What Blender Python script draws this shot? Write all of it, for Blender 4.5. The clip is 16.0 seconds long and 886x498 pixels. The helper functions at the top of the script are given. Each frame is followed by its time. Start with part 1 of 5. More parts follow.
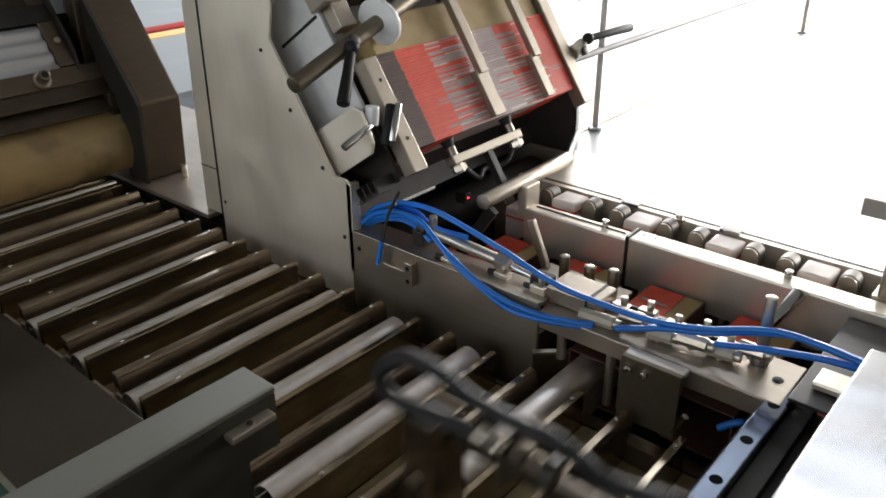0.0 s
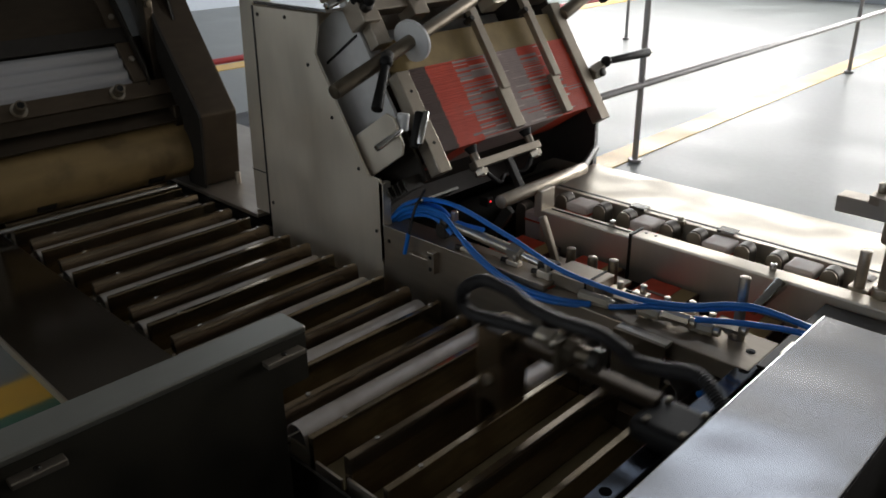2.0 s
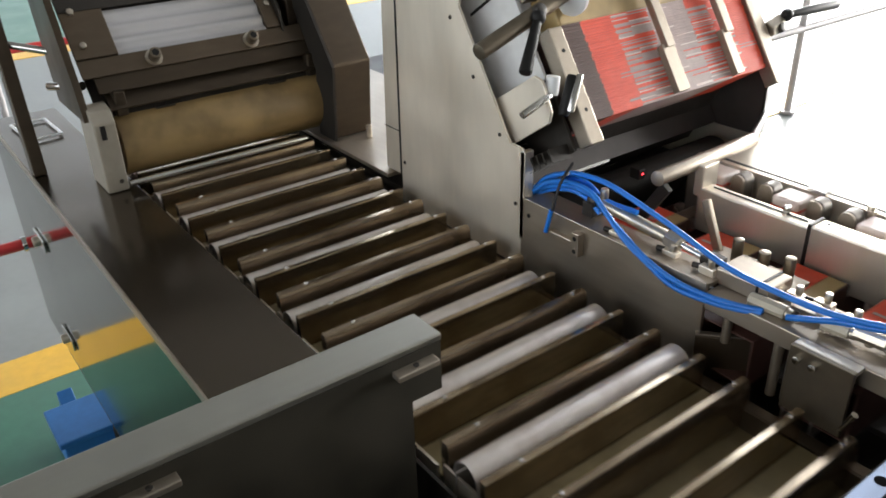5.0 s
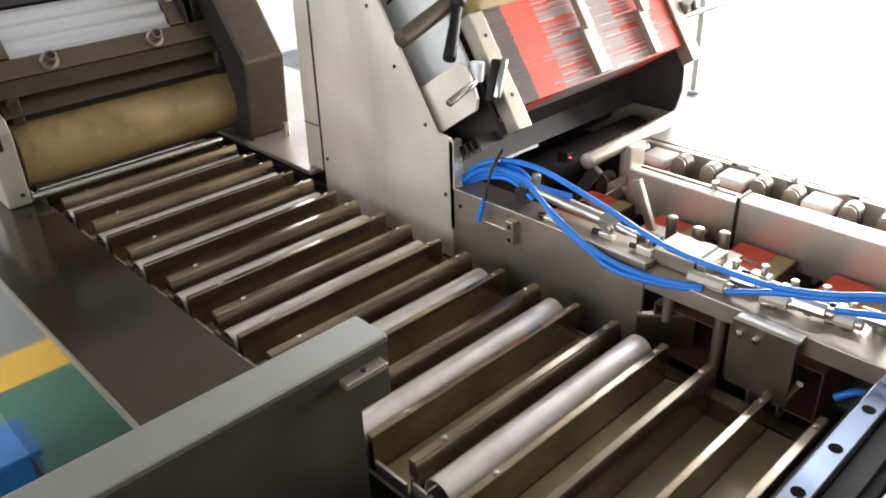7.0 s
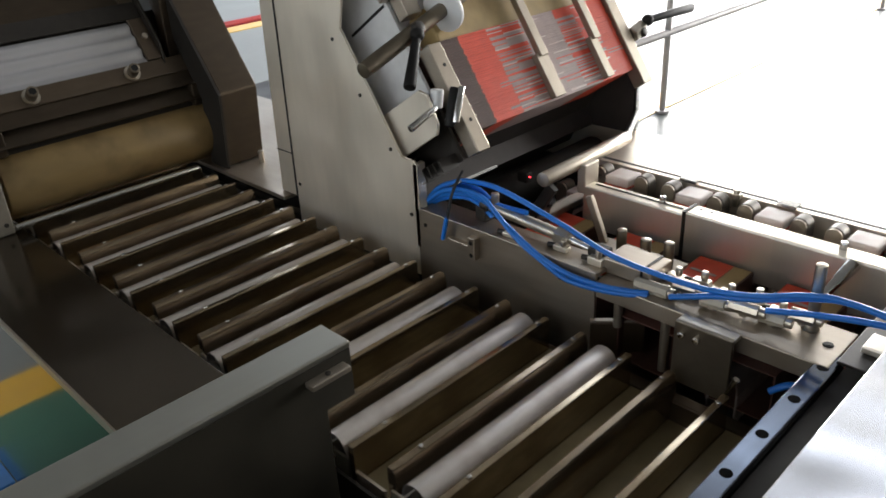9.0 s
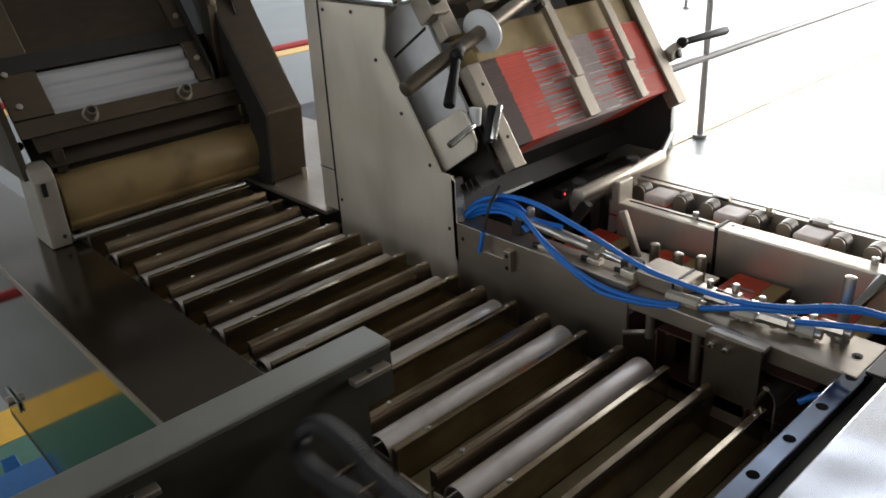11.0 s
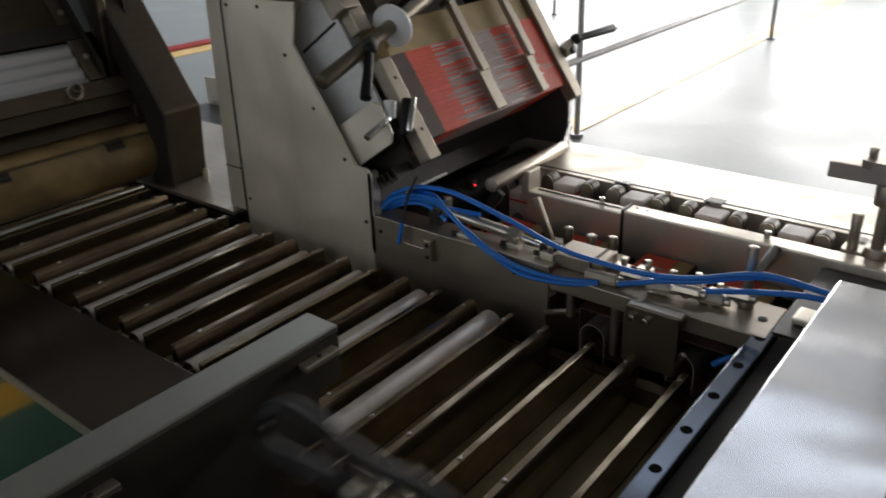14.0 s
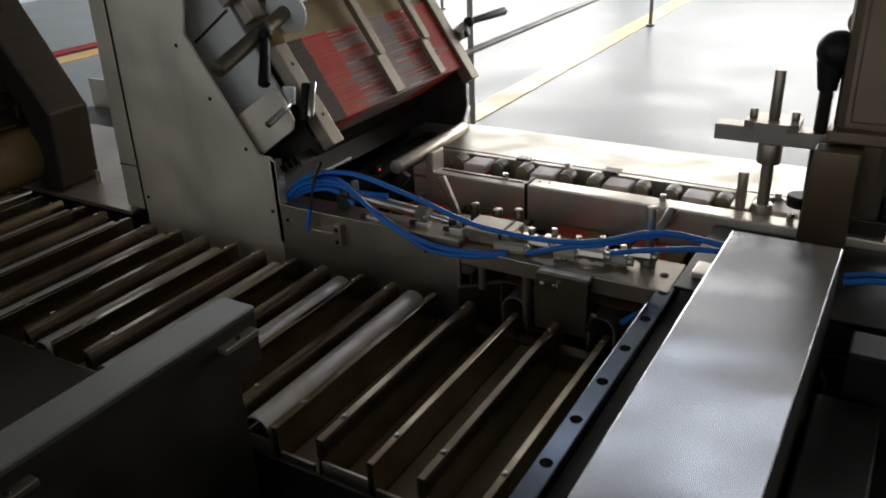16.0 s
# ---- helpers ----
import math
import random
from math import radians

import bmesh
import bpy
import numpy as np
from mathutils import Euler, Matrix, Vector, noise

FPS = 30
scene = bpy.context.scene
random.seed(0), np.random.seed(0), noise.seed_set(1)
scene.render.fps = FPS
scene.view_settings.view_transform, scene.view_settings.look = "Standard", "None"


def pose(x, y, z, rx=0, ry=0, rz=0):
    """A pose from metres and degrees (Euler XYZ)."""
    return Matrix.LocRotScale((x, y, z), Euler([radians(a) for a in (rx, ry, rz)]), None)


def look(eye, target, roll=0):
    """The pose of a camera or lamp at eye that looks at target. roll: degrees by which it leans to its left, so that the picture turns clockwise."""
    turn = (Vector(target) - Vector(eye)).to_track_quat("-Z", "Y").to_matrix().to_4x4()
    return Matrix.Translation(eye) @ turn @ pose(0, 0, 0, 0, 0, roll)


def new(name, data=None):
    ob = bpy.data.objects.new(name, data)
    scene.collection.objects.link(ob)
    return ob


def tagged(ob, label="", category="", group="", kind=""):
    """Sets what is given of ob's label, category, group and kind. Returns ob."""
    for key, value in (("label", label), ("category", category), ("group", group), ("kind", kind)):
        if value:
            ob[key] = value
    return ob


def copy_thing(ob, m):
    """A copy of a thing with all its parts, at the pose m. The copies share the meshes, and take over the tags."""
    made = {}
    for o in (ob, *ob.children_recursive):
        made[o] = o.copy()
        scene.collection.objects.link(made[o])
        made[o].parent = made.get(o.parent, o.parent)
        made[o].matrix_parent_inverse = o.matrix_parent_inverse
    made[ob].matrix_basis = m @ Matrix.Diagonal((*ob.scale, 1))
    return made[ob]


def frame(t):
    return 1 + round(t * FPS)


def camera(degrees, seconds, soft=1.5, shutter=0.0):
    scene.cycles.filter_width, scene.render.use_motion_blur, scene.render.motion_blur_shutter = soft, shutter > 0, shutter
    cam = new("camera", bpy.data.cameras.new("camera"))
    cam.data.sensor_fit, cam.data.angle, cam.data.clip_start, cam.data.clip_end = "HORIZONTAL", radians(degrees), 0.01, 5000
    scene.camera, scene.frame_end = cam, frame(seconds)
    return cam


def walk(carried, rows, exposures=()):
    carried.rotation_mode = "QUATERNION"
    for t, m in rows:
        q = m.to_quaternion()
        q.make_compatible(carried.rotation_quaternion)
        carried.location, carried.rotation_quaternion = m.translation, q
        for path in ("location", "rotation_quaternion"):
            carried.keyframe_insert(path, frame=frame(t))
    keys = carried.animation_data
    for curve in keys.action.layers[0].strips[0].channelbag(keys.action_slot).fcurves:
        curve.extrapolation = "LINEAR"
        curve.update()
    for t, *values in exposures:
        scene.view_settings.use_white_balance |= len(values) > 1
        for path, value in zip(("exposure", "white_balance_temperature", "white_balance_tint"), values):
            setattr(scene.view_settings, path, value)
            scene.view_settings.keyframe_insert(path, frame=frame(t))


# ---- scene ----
cam = camera(57.8, 16.0, soft=1.7, shutter=0.5)
PATH = [
    (0, (-0.016, 0.035, 1.499), (-1.185, 1.392, 0.609), -0.5),
    (0.5, (0.047, -0.004, 1.502), (-1.145, 1.357, 0.648), -0.3),
    (1, (0.09, -0.02, 1.492), (-1.111, 1.338, 0.648), -1.2),
    (1.5, (0.112, -0.04, 1.493), (-1.143, 1.283, 0.671), -1.2),
    (2, (0.113, -0.049, 1.493), (-1.169, 1.259, 0.689), -0.7),
    (2.5, (0.113, -0.054, 1.495), (-1.192, 1.234, 0.696), -0.7),
    (3, (0.1, -0.05, 1.495), (-1.21, 1.201, 0.648), -1.0),
    (3.5, (0.081, -0.042, 1.493), (-1.309, 1.095, 0.614), -1.1),
    (4, (0.056, -0.025, 1.512), (-1.409, 0.996, 0.61), -0.7),
    (4.2, (0.05, -0.016, 1.518), (-1.405, 0.991, 0.585), -1.2),
    (6.3, (-0.068, 0.029, 1.471), (-1.432, 1.147, 0.528), -2.5),
    (6.5, (-0.057, 0.026, 1.473), (-1.401, 1.145, 0.503), -2.7),
    (7, (-0.034, 0.017, 1.488), (-1.327, 1.201, 0.527), -2.4),
    (7.5, (-0.021, 0.011, 1.491), (-1.298, 1.234, 0.556), -1.9),
    (8, (-0.001, 0.012, 1.496), (-1.253, 1.265, 0.567), -1.9),
    (8.5, (0.013, -0.001, 1.499), (-1.256, 1.245, 0.582), -2.5),
    (9, (0.031, -0.008, 1.508), (-1.253, 1.227, 0.599), -3.2),
    (9.5, (0.043, -0.016, 1.509), (-1.293, 1.188, 0.632), -3.3),
    (9.7, (0.046, -0.018, 1.51), (-1.314, 1.165, 0.643), -3.5),
    (11.8, (0.099, -0.048, 1.509), (-1.269, 1.159, 0.69), -3.6),
    (12, (0.112, -0.049, 1.492), (-1.273, 1.166, 0.713), -3.2),
    (12.5, (0.071, -0.08, 1.504), (-1.265, 1.176, 0.705), -3.2),
    (13, (0.064, -0.092, 1.494), (-1.257, 1.186, 0.704), -2.7),
    (13.5, (0.055, -0.102, 1.484), (-1.216, 1.228, 0.7), -2.1),
    (14, (0.032, -0.101, 1.497), (-1.116, 1.3, 0.649), -2.1),
    (14.5, (0.033, -0.1, 1.495), (-1.013, 1.371, 0.633), -1.5),
    (15, (0.032, -0.112, 1.497), (-0.969, 1.402, 0.658), -1.5),
    (15.5, (0.027, -0.123, 1.5), (-0.942, 1.407, 0.65), -1.8),
    (16, (0.034, -0.123, 1.476), (-0.916, 1.412, 0.616), -2.7),
]
EXPOSURES = [(0, 1.0), (0.6, 0.4), (1.2, 0.0), (2, -0.35), (3.5, -0.22), (4.2, 0.58), (6.3, 2.35), (7.0, 2.22), (8, 1.42), (8.5, 1.15), (9, 0.95), (9.5, 0.85), (12.5, 0.35), (14, -0.05), (15, -0.2), (16, -0.45)]
walk(cam, [(t, look(eye, target, roll)) for t, eye, target, roll in PATH], EXPOSURES)

# ---- world and light ----
world = bpy.data.worlds.new("sky")
scene.world = world
world.use_nodes = True
wn = world.node_tree
sky = wn.nodes.new("ShaderNodeTexSky")
sky.sky_type, sky.sun_disc = "NISHITA", False
sky.sun_elevation, sky.sun_rotation = radians(48), radians(20)
wn.links.new(sky.outputs[0], wn.nodes["Background"].inputs[0])
wn.nodes["Background"].inputs[1].default_value = 0.12


def window_light(name, x, y, z, rx, rz, wide, high, watts, colour=(1.0, 0.975, 0.94)):
    lamp = bpy.data.lights.new(name, "AREA")
    lamp.shape, lamp.size, lamp.size_y, lamp.energy, lamp.color = "RECTANGLE", wide, high, watts, colour
    ob = new(name, lamp)
    ob.matrix_world = pose(x, y, z, rx, 0, rz)
    return ob


NORTH, SOUTH, WEST, EAST, ROOF = 13.0, -7.0, -11.0, 9.0, 5.2
NORTH_WINDOWS = [(-9.6, -4.4), (-4.2, 1.0), (1.2, 6.4)]
SOUTH_FILL_WINDOWS = [(-8.0, -4.0), (-2.0, 2.0), (4.0, 8.0)]
for a, b in NORTH_WINDOWS:
    window_light("window_light", (a + b) / 2, NORTH - 0.02, 2.7, -90, 0, b - a - 0.2, 3.2, 620)
# unseen south windows, added as weak warm fill for the near faces
for a, b in SOUTH_FILL_WINDOWS:
    window_light("window_light", (a + b) / 2, SOUTH + 0.02, 2.9, 90, 0, b - a - 0.2, 2.4, 43, (1.0, 0.93, 0.83))

SKYLIGHTS, SKY_Y = [(-10.6, -7.3), (-7.0, -3.4), (-3.1, 0.5)], (5.0, 6.2)
for a, b in SKYLIGHTS:
    window_light("skylight", (a + b) / 2, 5.6, ROOF + 0.15, 0, 0, b - a - 0.1, 1.1, 19, (0.9, 0.95, 1.0))


# ---- mesh tools ----
def thing(name, at, label, category, group="", kind=""):
    ob = new(name)
    ob.empty_display_size = 0.05
    ob.location = at
    return tagged(ob, label, category, group, kind)


def mesh_of(name, bm, mat):
    me = bpy.data.meshes.new(name)
    bmesh.ops.recalc_face_normals(bm, faces=bm.faces)
    bm.to_mesh(me)
    bm.free()
    me.materials.append(mat)
    return me


def origin_of(ob):
    at = Vector()
    while ob:
        at += ob.location
        ob = ob.parent
    return at


def part(name, bm, mat, parent=None, label="", smooth=False):
    """Link a bmesh given in world metres as one mesh object under parent."""
    me = mesh_of(name, bm, mat)
    if smooth:
        me.polygons.foreach_set("use_smooth", [True] * len(me.polygons))
        me.set_sharp_from_angle(angle=radians(40))
    ob = new(name, me)
    if parent:
        me.transform(Matrix.Translation(-origin_of(parent)))
        ob.parent = parent
    if label:
        ob["label"] = label
    return ob


def solo(name, bm, mat, label, category, group="", kind="", smooth=False):
    ob = part(name, bm, mat, None, "", smooth)
    return tagged(ob, label, category, group, kind)


def box(x0, x1, y0, y1, z0, z1, bevel=0.0, bm=None):
    own = bmesh.new()
    bmesh.ops.create_cube(own, size=1)
    for v in own.verts:
        v.co = Vector(((x0 + x1) / 2 + v.co.x * (x1 - x0), (y0 + y1) / 2 + v.co.y * (y1 - y0), (z0 + z1) / 2 + v.co.z * (z1 - z0)))
    if bevel:
        bmesh.ops.bevel(own, geom=own.edges[:], offset=bevel, segments=2, affect="EDGES", profile=0.5)
    return merge(bm, own)


def merge(bm, own):
    if bm is None:
        return own
    me = bpy.data.meshes.new("tmp")
    own.to_mesh(me)
    own.free()
    bm.from_mesh(me)
    bpy.data.meshes.remove(me)
    return bm


def rod(a, b, r, seg=16, bevel=0.0, bm=None, r2=None):
    """A round bar from a to b."""
    own = bmesh.new()
    a, b = Vector(a), Vector(b)
    bmesh.ops.create_cone(own, cap_ends=True, segments=seg, radius1=r, radius2=r if r2 is None else r2, depth=(b - a).length)
    if bevel:
        rim = [e for e in own.edges if abs(e.verts[0].co.z - e.verts[1].co.z) < 1e-6]
        bmesh.ops.bevel(own, geom=rim, offset=bevel, segments=2, affect="EDGES", profile=0.5)
    m = Matrix.Translation((a + b) / 2) @ (b - a).to_track_quat("Z", "Y").to_matrix().to_4x4()
    bmesh.ops.transform(own, matrix=m, verts=own.verts)
    return merge(bm, own)


def ball(c, r, bm=None, seg=20):
    own = bmesh.new()
    bmesh.ops.create_uvsphere(own, u_segments=seg, v_segments=seg // 2, radius=r)
    bmesh.ops.translate(own, vec=Vector(c), verts=own.verts)
    return merge(bm, own)


def prism(points, y0, y1, bevel=0.0, bm=None):
    """A plate with an outline in x and z, thick from y0 to y1."""
    own = bmesh.new()
    lo = [own.verts.new((x, y0, z)) for x, z in points]
    hi = [own.verts.new((x, y1, z)) for x, z in points]
    own.faces.new(lo)
    own.faces.new(hi[::-1])
    for i in range(len(lo)):
        j = (i + 1) % len(lo)
        own.faces.new((lo[i], hi[i], hi[j], lo[j]))
    if bevel:
        bmesh.ops.bevel(own, geom=own.edges[:], offset=bevel, segments=2, affect="EDGES", profile=0.5)
    return merge(bm, own)


def turned(bm, m):
    bmesh.ops.transform(bm, matrix=m, verts=bm.verts)
    return bm


def smooth_line(pts, steps=8):
    """Points of a Catmull-Rom line through pts."""
    pts = [Vector(p) for p in pts]
    pts = [2 * pts[0] - pts[1], *pts, 2 * pts[-1] - pts[-2]]
    out = []
    for i in range(1, len(pts) - 2):
        p0, p1, p2, p3 = pts[i - 1 : i + 3]
        for k in range(steps):
            t = k / steps
            out.append(0.5 * (2 * p1 + (p2 - p0) * t + (2 * p0 - 5 * p1 + 4 * p2 - p3) * t * t + (3 * p1 - p0 - 3 * p2 + p3) * t**3))
    return out + [pts[-2]]


def hose(pts, r, steps=8, seg=10, ribs=0.0, bm=None):
    """A bent round hose; ribs: how far every second ring stands out."""
    own, line = bmesh.new(), smooth_line(pts, steps)
    rings, up = [], Vector((0.1, 0.2, 1)).normalized()
    for i, p in enumerate(line):
        way = (line[min(i + 1, len(line) - 1)] - line[max(i - 1, 0)]).normalized()
        side = way.cross(up)
        side = side.normalized() if side.length > 1e-4 else Vector((1, 0, 0))
        up = side.cross(way).normalized()
        rr = r + (ribs if i % 2 else 0.0)
        rings.append([own.verts.new(p + rr * (math.cos(a) * side + math.sin(a) * up)) for a in [2 * math.pi * k / seg for k in range(seg)]])
    for a, b in zip(rings, rings[1:]):
        for k in range(seg):
            own.faces.new((a[k], a[(k + 1) % seg], b[(k + 1) % seg], b[k]))
    own.faces.new(rings[0][::-1])
    own.faces.new(rings[-1])
    return merge(bm, own)


def bolt(x, y, z, r=0.006, h=0.005, axis="z", bm=None):
    """A socket head screw whose head starts at the place and stands out along the axis."""
    way = {"z": Vector((0, 0, 1)), "-y": Vector((0, -1, 0)), "x": Vector((1, 0, 0))}[axis]
    p = Vector((x, y, z))
    bm = rod(p, p + way * h, r, 12, 0.0006, bm)
    return rod(p + way * h * 0.6, p + way * (h + 0.0006), r * 0.5, 6, 0, bm)


# ---- materials ----
def material(name, colour, rough=0.5, metal=0.0, grain=60.0, vary=0.15, bump=0.1, stretch=(1, 1, 1), stain=None, stain_amount=0.3, stain_size=6.0, spec=0.5, rough_vary=0.12, buckle=0.0):
    mat = bpy.data.materials.new(name)
    mat.use_nodes = True
    nt = mat.node_tree
    n, link = nt.nodes, nt.links.new
    bsdf = n["Principled BSDF"]
    pos = n.new("ShaderNodeTexCoord")
    mapping = n.new("ShaderNodeMapping")
    mapping.inputs["Scale"].default_value = stretch
    link(pos.outputs["Object"], mapping.inputs[0])
    fine = n.new("ShaderNodeTexNoise")
    fine.inputs["Scale"].default_value, fine.inputs["Detail"].default_value = grain, 5
    link(mapping.outputs[0], fine.inputs["Vector"])
    big = n.new("ShaderNodeTexNoise")
    big.inputs["Scale"].default_value, big.inputs["Detail"].default_value = stain_size, 3
    big.inputs["Roughness"].default_value = 0.5
    link(pos.outputs["Object"], big.inputs["Vector"])
    ramp = n.new("ShaderNodeMapRange")
    ramp.interpolation_type = "SMOOTHSTEP"
    ramp.inputs[1].default_value, ramp.inputs[2].default_value = 0.4, 0.74
    ramp.inputs[3].default_value, ramp.inputs[4].default_value = 0.0, stain_amount
    link(big.outputs["Fac"], ramp.inputs[0])
    tone = n.new("ShaderNodeMapRange")
    tone.inputs[1].default_value, tone.inputs[2].default_value = 0.25, 0.75
    tone.inputs[3].default_value, tone.inputs[4].default_value = 1 - vary, 1 + vary
    link(fine.outputs["Fac"], tone.inputs[0])
    base = n.new("ShaderNodeMix")
    base.data_type, base.blend_type = "RGBA", "MULTIPLY"
    base.inputs["Factor"].default_value = 1.0
    base.inputs["A"].default_value = (*colour, 1)
    link(tone.outputs[0], base.inputs["B"])
    mix = n.new("ShaderNodeMix")
    mix.data_type = "RGBA"
    link(ramp.outputs[0], mix.inputs["Factor"])
    link(base.outputs["Result"], mix.inputs["A"])
    mix.inputs["B"].default_value = (*(stain or [c * 0.45 for c in colour]), 1)
    link(mix.outputs["Result"], bsdf.inputs["Base Color"])
    rg = n.new("ShaderNodeMapRange")
    rg.interpolation_type = "SMOOTHSTEP"
    rg.inputs[1].default_value, rg.inputs[2].default_value = 0.2, 0.8
    low, high = max(rough - rough_vary, 0.03), min(rough + rough_vary, 1)
    low, high = (max(low, 0.285), high) if rough >= 0.28 else (low, min(high, 0.265))
    rg.inputs[3].default_value, rg.inputs[4].default_value = low, high
    link(big.outputs["Fac"], rg.inputs[0])
    link(rg.outputs[0], bsdf.inputs["Roughness"])
    bsdf.inputs["Metallic"].default_value = metal
    bsdf.inputs["Specular IOR Level"].default_value = spec
    if bump:
        bp = n.new("ShaderNodeBump")
        bp.inputs["Strength"].default_value, bp.inputs["Distance"].default_value = bump, 0.002
        link(fine.outputs["Fac"], bp.inputs["Height"])
        link(bp.outputs[0], bsdf.inputs["Normal"])
    if buckle:
        # thin sheet is never quite flat: broad, shallow waves
        wave = n.new("ShaderNodeTexNoise")
        wave.inputs["Scale"].default_value, wave.inputs["Detail"].default_value = 7, 1
        link(pos.outputs["Object"], wave.inputs["Vector"])
        bend = n.new("ShaderNodeBump")
        bend.inputs["Strength"].default_value, bend.inputs["Distance"].default_value = 1.0, buckle
        link(wave.outputs["Fac"], bend.inputs["Height"])
        link(bend.outputs[0], bsdf.inputs["Normal"])
    return mat


def glowing(name, colour, strength):
    mat = bpy.data.materials.new(name)
    mat.use_nodes = True
    b = mat.node_tree.nodes["Principled BSDF"]
    b.inputs["Base Color"].default_value = (*colour, 1)
    b.inputs["Emission Color"].default_value = (*colour, 1)
    b.inputs["Emission Strength"].default_value = strength
    return mat


STEEL = material("brushed_steel", (0.38, 0.33, 0.27), 0.38, 0.85, 90, 0.07, 0.05, (0.15, 1, 1), (0.36, 0.32, 0.27), 0.35, 5)
PANEL = material("sheet_steel", (0.80, 0.73, 0.62), 0.35, 0.7, 70, 0.04, 0.0, (1, 1, 0.2), (0.64, 0.58, 0.485), 0.5, 5, rough_vary=0.12, buckle=0.012)
BRIGHT = material("polished_steel", (0.66, 0.65, 0.63), 0.2, 1.0, 120, 0.05, 0.03)
COVER = material("satin_cover_steel", (0.60, 0.60, 0.61), 0.22, 0.95, 90, 0.01, 0.0, (1, 0.1, 1), (0.50, 0.51, 0.53), 0.5, 5, rough_vary=0.09, buckle=0.008)
DECK = material("worn_deck_steel", (0.095, 0.076, 0.055), 0.24, 0.85, 110, 0.08, 0.05, (0.2, 1, 1), (0.11, 0.09, 0.065), 0.6, 5)
FLIGHT = material("worn_flight_steel", (0.36, 0.29, 0.20), 0.19, 0.9, 110, 0.22, 0.03, (1, 0.2, 1), (0.19, 0.125, 0.07), 0.6, 12)
# worn flight steel again, darkened for the dark things it mirrors
SHADED_FLIGHT = material("shaded_flight_steel", (0.29, 0.225, 0.155), 0.23, 0.85, 110, 0.24, 0.05, (1, 0.2, 1), (0.12, 0.08, 0.05), 0.6, 12)
BED = material("oily_bed_steel", (0.29, 0.235, 0.13), 0.32, 0.2, 40, 0.15, 0.08, (1, 1, 1), (0.19, 0.15, 0.07), 0.7, 7)
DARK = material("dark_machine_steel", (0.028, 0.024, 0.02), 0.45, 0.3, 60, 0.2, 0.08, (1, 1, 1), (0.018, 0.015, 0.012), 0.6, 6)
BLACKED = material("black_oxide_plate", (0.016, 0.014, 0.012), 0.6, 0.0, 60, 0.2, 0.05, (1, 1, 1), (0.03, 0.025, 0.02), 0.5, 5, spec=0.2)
LUG = material("grey_cast_lug", (0.17, 0.15, 0.13), 0.42, 0.4, 70, 0.12, 0.05)
# sheet inside the magazine, the shade in there put into its colour
INNER_SHADE = material("shaded_inner_sheet", (0.055, 0.047, 0.043), 0.42, 0.3, 60, 0.12, 0.03, (1, 1, 1), (0.04, 0.034, 0.03), 0.5, 6)
BLACK = material("black_plastic", (0.014, 0.0135, 0.0135), 0.5, 0.0, 120, 0.2, 0.05, spec=0.2)
RUBBER = material("black_conduit", (0.022, 0.021, 0.022), 0.5, 0.0, 160, 0.2, 0.1, spec=0.3)
BLUE = material("blue_air_hose", (0.012, 0.17, 0.62), 0.3, 0.0, 40, 0.08, 0.02, (1, 1, 1), (0.01, 0.12, 0.48), 0.4, 20)
FITTING = material("nickel_fitting", (0.55, 0.50, 0.42), 0.3, 1.0, 200, 0.08, 0.03)
BEIGE = material("beige_fitting", (0.42, 0.38, 0.30), 0.45, 0.1, 90, 0.1, 0.04)
ROLLER = material("stained_roller", (0.27, 0.185, 0.08), 0.40, 0.0, 30, 0.2, 0.06, (1, 0.25, 1), (0.13, 0.085, 0.035), 0.9, 13)
PRODUCT = material("silver_film_tray", (0.70, 0.645, 0.60), 0.38, 0.75, 45, 0.1, 0.03, (1, 0.15, 1), (0.38, 0.31, 0.26), 0.6, 14)
RED = material("red_carton_board", (0.78, 0.085, 0.035), 0.5, 0.0, 60, 0.08, 0.03, (1, 1, 1), (0.60, 0.06, 0.035), 0.4, 14)
PALE = material("grey_carton_board", (0.47, 0.36, 0.34), 0.55, 0.0, 60, 0.12, 0.03)
MAROON = material("brown_carton_board", (0.085, 0.038, 0.028), 0.55, 0.0, 60, 0.15, 0.03)
PINK = material("printed_carton", (0.74, 0.65, 0.61), 0.45, 0.0, 50, 0.06, 0.02, (1, 1, 1), (0.62, 0.40, 0.36), 0.5, 30)
GREY_PLATE = material("grey_coated_plate", (0.62, 0.62, 0.62), 0.45, 0.0, 60, 0.06, 0.03)
OCHRE = material("ochre_backing_board", (0.42, 0.30, 0.13), 0.55, 0.0, 40, 0.14, 0.05)
LINER = material("white_ribbed_film", (0.40, 0.40, 0.41), 0.25, 0.1, 30, 0.05, 0.0, (1, 0.1, 1))
WHITE = material("white_nylon", (0.75, 0.76, 0.77), 0.35, 0.0, 80, 0.03, 0.02)
RAIL = material("linear_rail_steel", (0.13, 0.148, 0.18), 0.2, 1.0, 150, 0.06, 0.02, (1, 0.1, 1))
BLUE_PAINT = material("blue_paint", (0.02, 0.13, 0.36), 0.4, 0.0, 50, 0.1, 0.04)
RED_PAINT = material("red_pipe_paint", (0.42, 0.03, 0.03), 0.35, 0.0, 50, 0.1, 0.03)
PIPE = material("grey_pipe_paint", (0.42, 0.40, 0.40), 0.35, 0.2, 50, 0.1, 0.03)
WALL = material("pale_wall_paint", (0.62, 0.68, 0.76), 0.7, 0.0, 20, 0.04, 0.05, (1, 1, 1), (0.55, 0.60, 0.68), 0.4, 0.7)
